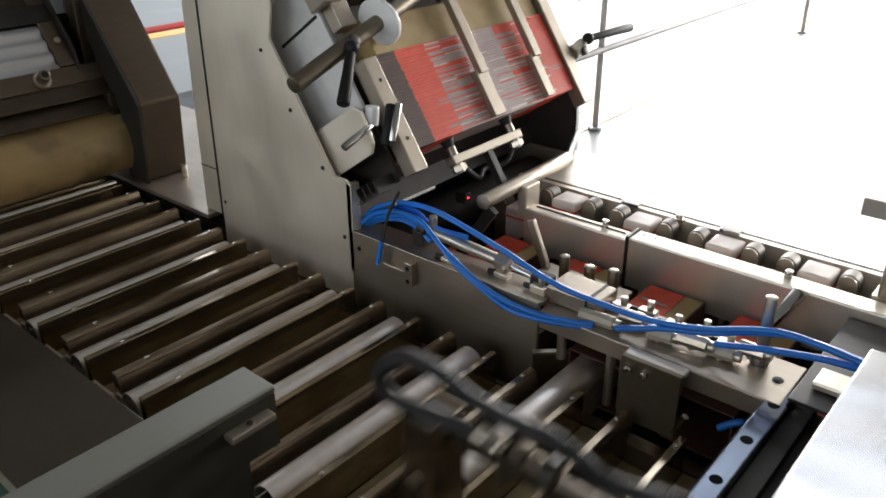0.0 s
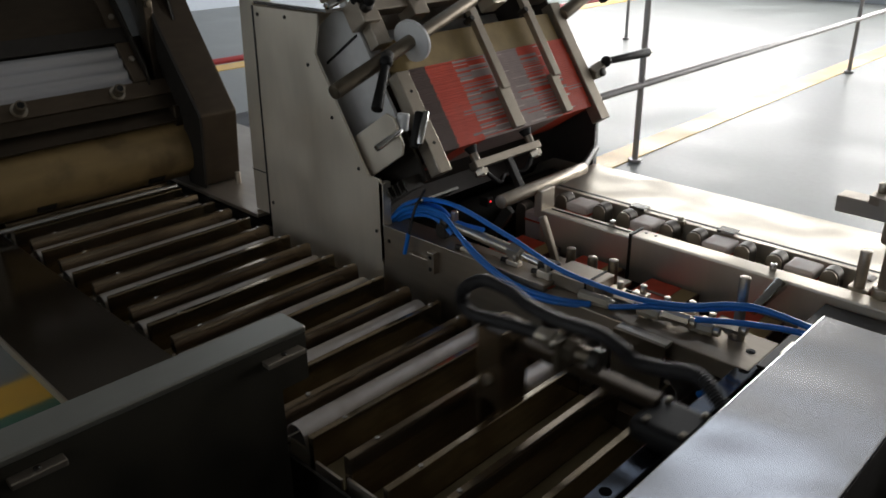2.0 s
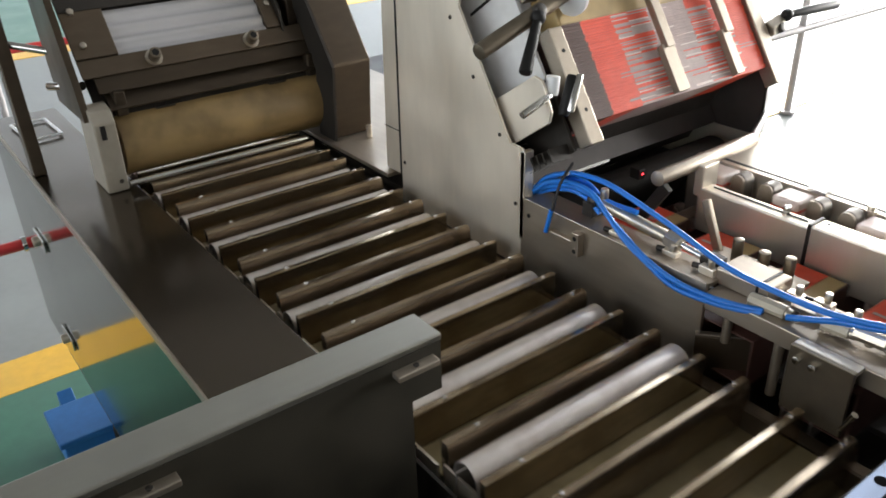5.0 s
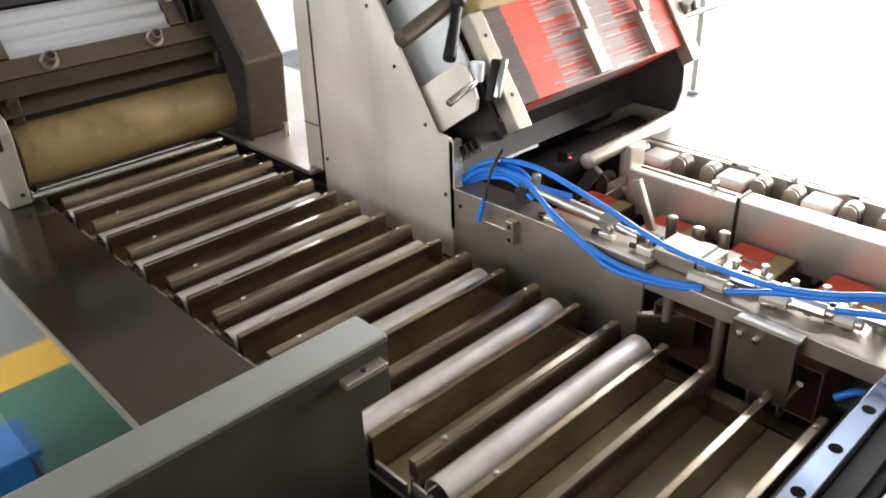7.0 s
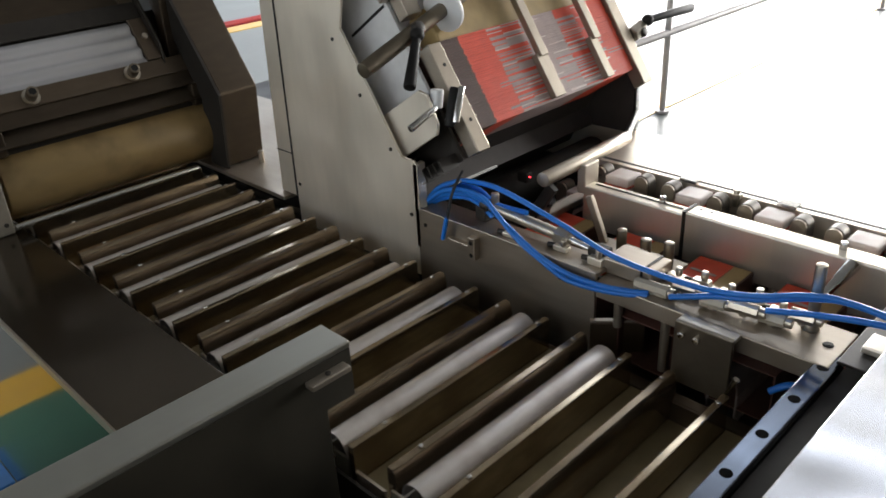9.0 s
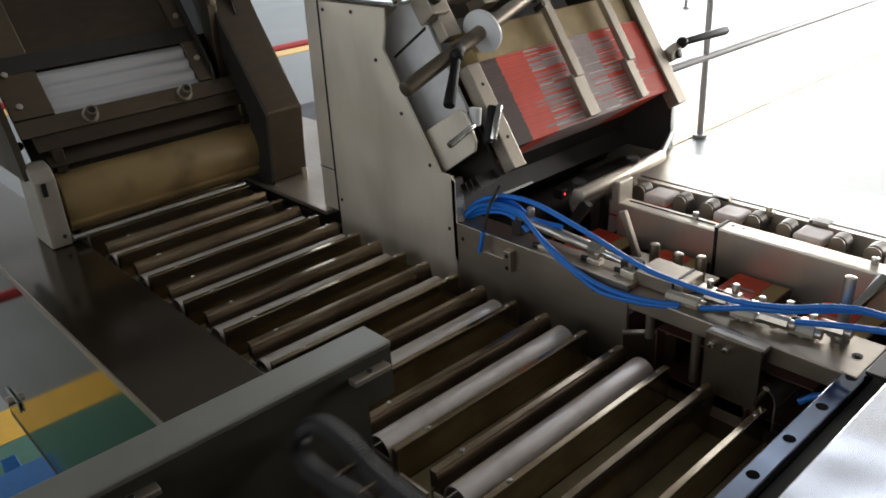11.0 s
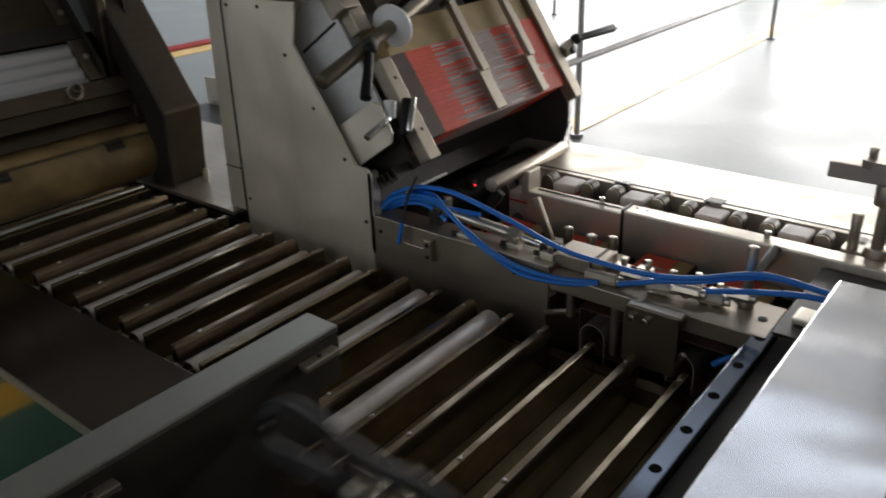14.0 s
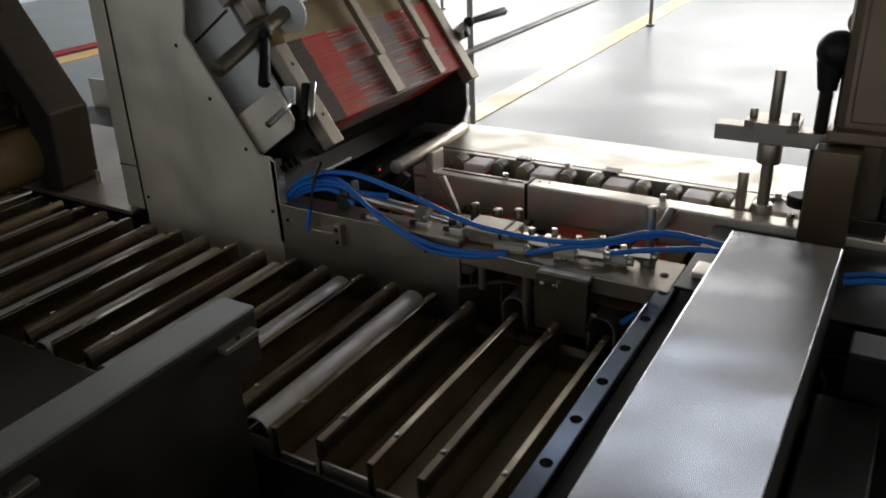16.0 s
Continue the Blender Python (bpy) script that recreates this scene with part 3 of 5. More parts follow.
# ---- guide with air hoses ----
guide = thing("carton_guide", (-0.5, 0.76, 0.86), "brushed steel guide plate with a top flange", "guide plate")
part("face_plate", box(-0.818, -0.484, 0.757, 0.763, 0.86, 1.0, 0.0008), STEEL, guide)
part("top_flange", box(-0.815, -0.484, 0.7635, 0.806, 0.992, 0.998, 0.0008), STEEL, guide)
part("long_flange", box(-0.483, -0.188, 0.757, 0.842, 0.966, 0.990, 0.0015), STEEL, guide)
part("back_plate", box(-0.80, -0.51, 0.812, 0.818, 0.86, 0.960), DARK, guide)
for x in (-0.80, -0.54, -0.205):
    part("screw", bolt(x, 0.757, 0.975, 0.0035, 0.0015, "-y"), BLACK, guide)
part("screw", bolt(-0.205, 0.80, 0.990, 0.006, 0.001), BLACK, guide)
br = part("bracket", box(-0.70, -0.686, 0.745, 0.757, 0.955, 0.99, 0.001), STEEL, guide, "small drilled bracket")
part("hole", rod((-0.693, 0.7447, 0.962), (-0.693, 0.7443, 0.962), 0.0035, 12), BLACK, br)
part("hole", rod((-0.693, 0.7447, 0.982), (-0.693, 0.7443, 0.982), 0.0035, 12), BLACK, br)
part("bracket_arm", box(-0.745, -0.70, 0.748, 0.757, 0.968, 0.974, 0.001), STEEL, guide)
flap = thing("guide_flap", (-0.32, 0.74, 0.91), "steel flap plate screwed to the guide flange", "guide plate")
part("plate", box(-0.356, -0.284, 0.735, 0.741, 0.908, 0.992, 0.001), BRONZE, flap)
part("edge", box(-0.356, -0.284, 0.741, 0.756, 0.986, 0.992, 0.001), PANEL, flap)
for x in (-0.345, -0.326):
    part("screw", bolt(x, 0.735, 0.978, 0.0045, 0.006, "-y"), BRIGHT, flap, smooth=True)
flap2 = thing("guide_flap", (-0.43, 0.76, 0.90), "small dark deflector plate under the guide flange", "guide plate")
part("plate", turned(box(0, 0.072, -0.003, 0.003, -0.062, 0, 0.001), pose(-0.486, 0.752, 0.928, 0, 0, 40.9)), COLUMN, flap2)
part("rim", turned(box(0, 0.072, -0.003, 0.006, 0.0005, 0.003, 0.0008), pose(-0.486, 0.752, 0.928, 0, 0, 40.9)), STEEL, flap2)
part("stem", rod((-0.452, 0.765, 0.93), (-0.452, 0.765, 0.966), 0.006, 12), STEEL, flap2, smooth=True)
part("stem", rod((-0.385, 0.768, 0.89), (-0.385, 0.768, 0.966), 0.006, 12), STEEL, flap2, smooth=True)
part("stem", rod((-0.365, 0.772, 0.89), (-0.365, 0.772, 0.966), 0.009, 12), STEEL, flap2, smooth=True)
part("pin", rod((-0.283, 0.730, 0.923), (-0.272, 0.730, 0.950), 0.0022, 10, r2=0.004), BRIGHT, flap2, "bright slanted pin", smooth=True)

HOSES = [
    [(-0.82, 0.785, 1.005), (-0.794, 0.785, 1.031), (-0.756, 0.785, 1.05), (-0.72, 0.785, 1.059), (-0.659, 0.78, 1.062), (-0.563, 0.78, 1.042), (-0.476, 0.78, 1.02), (-0.398, 0.78, 1.016), (-0.34, 0.782, 1.018), (-0.285, 0.785, 1.029), (-0.23, 0.785, 1.05), (-0.187, 0.785, 1.057), (-0.1, 0.785, 1.05)],
    [(-0.81, 0.775, 1.008), (-0.78, 0.775, 1.031), (-0.732, 0.77, 1.048), (-0.682, 0.762, 1.051), (-0.651, 0.755, 1.038), (-0.607, 0.749, 1.013), (-0.567, 0.747, 0.997), (-0.523, 0.747, 0.982), (-0.47, 0.75, 0.984), (-0.432, 0.758, 0.988), (-0.412, 0.765, 0.991)],
    [(-0.82, 0.785, 0.999), (-0.78, 0.78, 1.024), (-0.729, 0.775, 1.041), (-0.683, 0.768, 1.043), (-0.645, 0.757, 1.031), (-0.597, 0.75, 1.012), (-0.559, 0.748, 0.998), (-0.516, 0.748, 0.99), (-0.471, 0.752, 0.989), (-0.434, 0.76, 0.991), (-0.412, 0.768, 0.993)],
    [(-0.824, 0.79, 0.993), (-0.786, 0.79, 1.014), (-0.744, 0.79, 1.026), (-0.713, 0.79, 1.022), (-0.69, 0.79, 1.009)],
    [(-0.833, 0.797, 0.994), (-0.805, 0.797, 1.02), (-0.763, 0.797, 1.038), (-0.722, 0.797, 1.042), (-0.688, 0.797, 1.028), (-0.63, 0.797, 1.03)],
    [(-0.385, 0.77, 0.997), (-0.36, 0.776, 1.004), (-0.33, 0.782, 1.013), (-0.285, 0.79, 1.022), (-0.23, 0.795, 1.042), (-0.187, 0.797, 1.05), (-0.1, 0.8, 1.043)],
    [(-0.274, 0.79, 1.012), (-0.217, 0.79, 1.028), (-0.152, 0.79, 1.041), (-0.09, 0.8, 1.035)],
]
for pts in HOSES:
    solo("air_hose", hose(pts, 0.0037, 8, 10), BLUE, "blue plastic pneumatic hose along the guide", "air hose", "air hoses on the guide", smooth=True)
solo("air_hose", hose([(-0.245, 0.76, 0.93), (-0.225, 0.765, 0.945), (-0.21, 0.775, 0.935), (-0.205, 0.78, 0.90)], 0.0042, 6, 10), BLUE, "short blue hose loop under the guide flange", "air hose", smooth=True)
solo("cable_tie", hose([(-0.735, 0.778, 1.075), (-0.737, 0.755, 1.045), (-0.742, 0.746, 1.0), (-0.746, 0.744, 0.985)], 0.0022, 6, 8), RUBBER, "thin black cable hanging from the hoses", "cable", smooth=True)
solo("air_hose", hose([(-0.742, 0.746, 1.008), (-0.745, 0.744, 0.99), (-0.750, 0.744, 0.972)], 0.0035, 6, 8), BLUE, "short blue hose end hanging in front of the guide", "air hose", smooth=True)

cyl = thing("air_cylinder", (-0.63, 0.80, 1.0), "small steel pneumatic cylinder on the guide", "air cylinder")
part("barrel", rod((-0.70, 0.797, 1.022), (-0.575, 0.797, 1.0135), 0.0085, 18, 0.001), FITTING, cyl, smooth=True)
part("end_block", rod((-0.712, 0.797, 1.023), (-0.697, 0.797, 1.0218), 0.0125, 14, 0.001), DARK, cyl, smooth=True)
part("nut", rod((-0.576, 0.797, 1.0136), (-0.556, 0.797, 1.012), 0.0125, 6, 0.001), FITTING, cyl)
part("piston_rod", rod((-0.556, 0.797, 1.012), (-0.50, 0.797, 1.006), 0.0045, 12), BRIGHT, cyl, smooth=True)
part("clevis", box(-0.518, -0.492, 0.786, 0.808, 0.998, 1.016, 0.002), DARK, cyl)
part("mount", box(-0.72, -0.70, 0.785, 0.808, 0.998, 1.02, 0.002), DARK, cyl)
part("elbow_fitting", rod((-0.69, 0.797, 1.03), (-0.69, 0.797, 1.045), 0.006, 12, 0.001), FITTING, cyl, smooth=True)

sq = thing("guide_block", (-0.45, 0.8, 0.99), "light steel guide block clamped on the flange", "guide block")
part("block", box(-0.490, -0.418, 0.782, 0.832, 0.9905, 1.012, 0.002), STEEL, sq)
part("strap", box(-0.434, -0.4305, 0.7815, 0.8325, 0.991, 1.0128), BLACK, sq)
part("plate", box(-0.56, -0.43, 0.835, 0.90, 0.968, 0.974, 0.001), STEEL, sq)
for x, yy, h, r in ((-0.519, 0.87, 1.010, 0.0085), (-0.479, 0.868, 1.008, 0.009), (-0.446, 0.872, 1.012, 0.0085), (-0.478, 0.85, 1.0, 0.006), (-0.44, 0.85, 0.995, 0.005)):
    pin = solo("guide_pin", rod((x, yy, 0.974), (x, yy, h), r * 0.85, 16, 0.0012), BRONZE, "upright steel guide pin on the clamp plate", "pin", "guide pins", smooth=True)
lev = thing("crank_lever", (-0.55, 0.87, 0.97), "flat steel lever leaning beside the guide pins", "lever")
part("bar", turned(box(-0.006, 0.006, -0.004, 0.004, 0, 0.075, 0.0015), pose(-0.556, 0.885, 0.970, 0, -24, 0)), STEEL, lev)
for x, yy, z, length, mat in ((-0.435, 0.775, 0.997, 0.045, BEIGE), (-0.352, 0.788, 1.0, 0.03, BEIGE), (-0.318, 0.792, 1.003, 0.035, FITTING), (-0.395, 0.80, 1.0, 0.03, FITTING), (-0.285, 0.80, 0.998, 0.03, BEIGE), (-0.255, 0.812, 1.006, 0.028, FITTING)):
    fit_ = thing("hose_fitting", (x, yy, z - 0.008), "metal push-in hose fitting on the guide flange", "hose fitting", "hose fittings")
    part("body", rod((x, yy, z), (x + length, yy + 0.003, z), 0.0085, 8, 0.001), mat, fit_)
    part("collar", rod((x + length, yy + 0.003, z), (x + length + 0.008, yy + 0.0035, z), 0.0065, 14, 0.001), FITTING, fit_, smooth=True)
    part("stem", rod((x + length * 0.5, yy, z - 0.009), (x + length * 0.5, yy, z), 0.005, 10), FITTING, fit_, smooth=True)
for x, yy, h in ((-0.405, 0.822, 0.016), (-0.372, 0.826, 0.02), (-0.335, 0.824, 0.016), (-0.302, 0.828, 0.02), (-0.272, 0.826, 0.014), (-0.50, 0.782, 0.018), (-0.56, 0.786, 0.012), (-0.642, 0.775, 0.01)):
    z0 = 0.99 if x > -0.483 else 0.998
    v = thing("flow_valve", (x, yy, z0), "small metal flow valve on the guide flange", "valve", "flow valves on the guide")
    part("body", box(x - 0.011, x + 0.011, yy - 0.006, yy + 0.006, z0, z0 + h * 0.6, 0.001), PANEL, v)
    part("knob", rod((x + 0.003, yy, z0 + h * 0.6), (x + 0.003, yy, z0 + h + 0.004), 0.0045, 12, 0.0008), FITTING, v, smooth=True)
    part("nipple", rod((x - 0.011, yy, z0 + h * 0.3), (x - 0.022, yy - 0.002, z0 + h * 0.3), 0.0038, 10), DARK, v, smooth=True)
nozzle = solo("blow_nozzle", rod((-0.262, 0.93, 0.972), (-0.246, 0.978, 1.004), 0.0065, 14, 0.001, r2=0.010), BRIGHT, "bright round nozzle leaning on the carton line", "nozzle", smooth=True)
post = thing("guide_post", (-0.233, 0.82, 0.99), "upright round steel post on the guide flange", "post")
part("post", rod((-0.233, 0.82, 0.99), (-0.233, 0.82, 1.073), 0.0066, 20, 0.0015), STEEL, post, smooth=True)
part("collar", rod((-0.233, 0.82, 0.99), (-0.233, 0.82, 1.004), 0.0105, 20, 0.001), FITTING, post, smooth=True)

# ---- carton line ----
line = thing("carton_line", (-0.1, 0.95, 0.86), "steel carton track between the guide and far rail", "carton track")
part("bed", box(-0.80, 1.3, 0.822, 1.105, 0.868, 0.876, 0.001), DARK, line)
# added dark sheets: they hide the cartons where only dark gaps belong
part("dark_sheet", box(-0.185, 1.3, 0.77, 0.978, 0.990, 0.994, 0.001), DARK, line, "dark sheet added over the outfeed to hide the cartons")
part("dark_side", box(-0.03, 1.3, 0.77, 0.774, 0.876, 0.989), BLACKED, line)
part("guard_bracket", box(-0.172, -0.140, 0.80, 0.835, 0.9945, 1.003, 0.002), PANEL, line, "light steel bracket")
bar = thing("top_bar", (-0.3, 1.0, 0.93), "square steel tube bar above the carton line", "guide bar")
part("left_tube", box(-0.668, -0.489, 0.985, 1.014, 0.930, 1.0, 0.0025), PANEL, bar)
part("right_tube", box(-0.485, 0.60, 0.982, 1.016, 0.928, 1.006, 0.0025), PANEL, bar)
part("joint_collar", box(-0.4895, -0.4845, 0.981, 1.017, 0.927, 1.0075, 0.001), DARK, bar)
part("groove", box(-0.655, -0.50, 1.001, 1.004, 1.0, 1.0012), BLACK, bar)
part("end_tab", box(-0.680, -0.664, 0.985, 1.022, 0.985, 1.035, 0.002), PANEL, bar)
for x in (-0.535, -0.27, -0.09, 0.0):
    part("screw", bolt(x, 1.005, 1.006 if x > -0.48 else 1.0, 0.0052, 0.010), BRIGHT, bar, smooth=True)
for x in (-0.455, -0.472):
    part("hole", rod((x, 1.004, 1.0055), (x, 1.004, 1.0064), 0.0025, 10), BLACK, bar)
far = thing("far_rail", (-0.2, 1.1, 0.9), "dark steel far rail of the carton line", "guide rail")
part("rail", box(-0.76, 1.3, 1.098, 1.108, 0.90, 1.0, 0.001), PANEL, far)
part("top_edge", box(-0.76, 1.3, 1.1085, 1.1255, 0.985, 0.996, 0.001), BLACKED, far)
for x in (-0.46, -0.12, 0.08):
    st = part("stud", rod((x, 1.09, 0.985), (x, 1.09, 1.012), 0.005, 12, 0.001), FITTING, far, smooth=True)
    part("nut", rod((x, 1.09, 0.999), (x, 1.09, 1.006), 0.009, 6), FITTING, st)
for x in (-0.56, -0.40):
    part("clip", box(x, x + 0.03, 1.095, 1.115, 1.0, 1.006, 0.001), BRIGHT, far)


def make_carton():
    c = thing("open_carton", (0, 0.95, 0.88), "white and red printed carton standing on the carton line", "carton", "cartons on the line")
    bm = box(-0.047, 0.034, 0.766, 1.04, 0.880, 0.882)
    for a, b in ((-0.047, -0.0455), (0.0325, 0.034)):
        bm = box(a, b, 0.766, 0.978, 0.882, 0.946, bm=bm)
        bm = box(a, b, 0.978, 1.04, 0.882, 0.925, bm=bm)
    bm = box(-0.047, 0.034, 0.766, 0.978, 0.946, 0.9475, bm=bm)
    part("sleeve", bm, MAROON, c, "dark brown board sleeve")
    part("end_flap", box(-0.004, 0.039, 1.041, 1.086, 0.882, 1.002, 0.004), PINK, c, "pale printed end of the carton")
    part("red_band", box(-0.0045, 0.0395, 1.0405, 1.0865, 0.984, 0.988, 0.0008), RED, c, "red printed band")
    part("print", box(-0.045, 0.006, 0.79, 0.975, 0.9478, 0.9486), RED, c, "red printed panel")
    part("print_side", box(0.007, 0.032, 0.79, 0.975, 0.9478, 0.9486), OCHRE, c, "ochre printed panel")
    for y in (0.858, 0.892, 0.93):
        part("print_bar", box(-0.038, 0.0, y, y + 0.006, 0.9488, 0.9494), PALE, c, "grey printed bar")
    return c


def make_lug():
    g = thing("carton_lug", (0, 1.07, 0.9), "pair of grey round-topped carrier lugs of the carton line", "carrier lug", "lugs of the carton line")
    for x0 in (-0.036, 0.043):
        outline = [(x0, 0.885), (x0 + 0.026, 0.885)] + [(x0 + 0.013 + 0.013 * math.cos(a), 0.994 + 0.014 * math.sin(a) ** 0.8) for a in [math.pi * k / 10 for k in range(11)]]
        part("paddle", prism(outline, 1.058, 1.080, 0.002), LUG, g)
        part("edge", prism([(x0 + 0.0013 + (x - x0) * 0.9, 0.885 + (z - 0.885) * 0.99) for x, z in outline], 1.054, 1.0575), STEEL, g)
    return g


carton, lug = make_carton(), make_lug()
CARTONS, LUGS = {}, {}
LINE_IN = -0.74


def line_pose(s, dz):
    """A carton's place on the line; before it comes in it waits below, in the machine's body."""
    if s >= LINE_IN:
        return Matrix.Translation((s, 0, 0)) @ Matrix.Translation((0, 0.95, dz))
    d = LINE_IN - s
    return Matrix.Translation((LINE_IN - max(d - 0.22, 0), 0.95, dz - min(d, 0.22)))


for j in range(-14, 4):
    CARTONS[j] = carton if j == -14 else copy_thing(carton, line_pose(P * (j + stepped(0)), 0.88))
    LUGS[j] = lug if j == -14 else copy_thing(lug, line_pose(P * (j + stepped(0)), 0.9))


# ---- carton magazine ----
D, N3 = Vector((-0.553, 0, 0.833)), Vector((0.833, 0, 0.553))
P0 = Vector((-0.74, 0, 1.09))
MAG = Matrix(((N3.x, 0, D.x, P0.x), (0, 1, 0, 0), (N3.z, 0, D.z, P0.z), (0, 0, 0, 1)))  # local: x out of the stack, y across, z up the stack


def mag(bm):
    return turned(bm, MAG)


side = [(-1.143, 0.880), (-0.819, 0.880), (-0.811, 1.070), (-0.818, 1.077), (-0.846, 1.077), (-0.966, 1.259), (-0.955, 1.30), (-0.952, 1.324), (-1.132, 1.324)]
magazine = thing("carton_magazine", (-0.95, 1.0, 0.93), "sheet steel carton magazine with sloping side panels", "carton magazine")
part("near_panel", prism(side, 0.757, 0.761, 0.0008), PANEL, magazine, "large sheet steel side panel")
part("near_panel_edge", box(-0.822, -0.812, 0.757, 0.775, 0.931, 1.072, 0.001), PANEL, magazine)
# far panel, back wall and apron carry the magazine's inner shade as dark colour
part("far_panel", prism([(-1.14, 0.905), (-0.775, 0.905), (-0.775, 1.115), (-0.93, 1.324), (-1.14, 1.324)], 1.300, 1.306, 0.0008), INNER_SHADE, magazine, "inner face of the far side panel, coloured dark for shade")
part("far_edge", box(-0.7765, -0.771, 1.297, 1.309, 0.905, 1.118, 0.001), BRIGHT, magazine, "bright folded edge")
part("back_panel", box(-1.14, -1.135, 0.762, 1.299, 0.931, 1.32, 0.001), PANEL, magazine)
part("back_return", prism([(-1.196, 0.931), (-1.147, 0.931), (-1.138, 1.40), (-1.176, 1.40)], 0.759, 0.80, 0.002), PANEL, magazine)
part("seam", box(-1.193, -1.146, 0.7583, 0.7588, 1.014, 1.016), BLACK, magazine)
# black strip painting the shadow beside the panel's proud edge
part("edge_shadow", prism([(-1.1485, 0.931), (-1.1440, 0.931), (-1.1345, 1.324), (-1.139, 1.324)], 0.7578, 0.7586), BLACK, magazine)
part("back_wall", mag(box(-0.17, -0.165, 0.764, 1.298, -0.02, 0.27)), INNER_SHADE, magazine)
part("front_apron", prism([(-0.93, 0.935), (-0.925, 0.935), (-0.86, 1.06), (-0.865, 1.06)], 0.764, 1.298), INNER_SHADE, magazine)
part("side_plate", mag(box(-0.155, -0.15, 0.765, 1.29, 0.16, 0.31, 0.001)), GREY_PLATE, magazine, "blue-grey coated plate")
part("inner_plate", mag(prism([(-0.124, 0.046), (-0.014, 0.048), (-0.002, 0.06), (0.004, 0.105), (-0.008, 0.118), (-0.124, 0.119)], 0.770, 0.775, 0.001)), PANEL, magazine, "light steel clamp plate")
part("stack_screen", mag(box(-0.16, -0.024, 0.806, 0.812, 0.0, 0.112)), DARK, magazine)
part("inner_side", mag(box(-0.16, -0.024, 0.802, 0.808, 0.1125, 0.32, 0.001)), GREY_PLATE, magazine, "blue-grey inner side plate")
# no cut in the plate: a thin shadow line laid on as a black strip
part("slot", mag(box(-0.13, -0.03, 0.8012, 0.8019, 0.258, 0.2625)), BLACK, magazine)
for k in range(7):
    part("rib", mag(box(-0.12 + 0.014 * k, -0.117 + 0.014 * k, 0.768, 0.805, -0.005, 0.016)), DARK, magazine)
screws = ((-1.12, 1.31), (-1.04, 1.312), (-0.985, 1.24), (-0.93, 1.16), (-0.868, 1.085), (-0.83, 0.985), (-1.13, 0.96))
for x, z in screws:
    part("screw", bolt(x, 0.757, z, 0.0032, 0.002, "-y"), DARK, magazine)

left_bar = thing("stack_bar", (-0.79, 0.83, 1.09), "thick steel side bar holding the carton stack", "guide bar", "side bars of the magazine")
part("bar", mag(box(-0.022, 0.004, 0.815, 0.842, 0.0, 0.176, 0.0015)), STEEL, left_bar)
for u in (0.05, 0.095, 0.14):
    part("hole", mag(rod((0.0035, 0.829, u), (0.0046, 0.829, u), 0.003, 10)), BLACK, left_bar)
right_bar = thing("stack_bar", (-0.79, 1.28, 1.09), "thick steel side bar holding the carton stack", "guide bar", "side bars of the magazine")
part("bar", mag(box(-0.022, 0.004, 1.266, 1.294, 0.0, 0.25, 0.0015)), STEEL, right_bar)

# flat cartons, one board each, printed in bands across
stack = thing("carton_stack", (-0.80, 1.06, 1.12), "slanted stack of flat red and grey printed cartons", "carton stack")
rng = random.Random(4)
BANDS = (0.846, 0.885, 0.926, 0.95, 0.985, 1.03, 1.078, 1.12, 1.17, 1.215, 1.262)


def board_mesh(dx, dy, u, h):
    bm = bmesh.new()
    rows = []
    for y in BANDS:
        rows.append([bm.verts.new((x, y + dy, z)) for x, z in ((-0.12, u), (dx, u), (dx, u + h), (-0.12, u + h))])
    run = rng.random()
    for k, (a, b) in enumerate(zip(rows, rows[1:])):
        grey = (0, 0, 0.12, 0.5, 0.55, 0.95, 0.85, 0.4, 0.15, 0.08)[k]
        slot = 2 if k == 0 else 1 if 0.7 * run + 0.3 * rng.random() < grey else 0
        if slot < 2 and 2 < k < 9 and rng.random() < 0.07:
            slot = 3
        for i in range(4):
            f = bm.faces.new((a[i], b[i], b[(i + 1) % 4], a[(i + 1) % 4]))
            f.material_index = slot
    bm.faces.new(rows[0][::-1]).material_index = 2
    bm.faces.new(rows[-1]).material_index = 0
    return mag(bm)


u = 0.032
while u < 0.176:
    ob = part("carton_board", board_mesh(-0.003 + rng.uniform(-0.001, 0.001), rng.uniform(-0.0015, 0.0015), u, 0.0016), RED, stack)
    ob.data.materials.append(PALE)
    ob.data.materials.append(MAROON)
    ob.data.materials.append(PINK)
    u += 0.0018
board = solo("backing_board", mag(box(-0.05, -0.006, 0.85, 1.26, 0.178, 0.235, 0.003)), OCHRE, "ochre board weight lying on the carton stack", "board")

for y0, top in ((1.030, 0.285), (1.178, 0.30)):
    f = thing("hold_down_finger", (-0.80, y0 + 0.02, 1.2), "steel hold-down finger in front of the cartons", "hold-down finger", "hold-down fingers")
    part("finger", mag(box(0.004, 0.016, y0 - 0.005, y0 + 0.013, 0.105, top, 0.001)), STEEL, f)
    part("foot", mag(box(-0.002, 0.010, y0 - 0.010 if y0 < 1.1 else y0 - 0.010, y0 + 0.017 if y0 < 1.1 else y0 + 0.010, 0.034, 0.112, 0.001)), STEEL, f, "flat foot plate")
    part("screw", mag(rod((0.01, y0 - 0.022, 0.235), (0.03, y0 - 0.022, 0.235), 0.0055, 10, 0.001)), DARK, f)
upright = thing("clamp_column", tuple(MAG @ Vector((0, 0.82, 0.25))), "worn steel clamp column above the side bar", "clamp column")
part("column", mag(box(-0.02, 0.004, 0.806, 0.836, 0.225, 0.34, 0.002)), STEEL, upright)
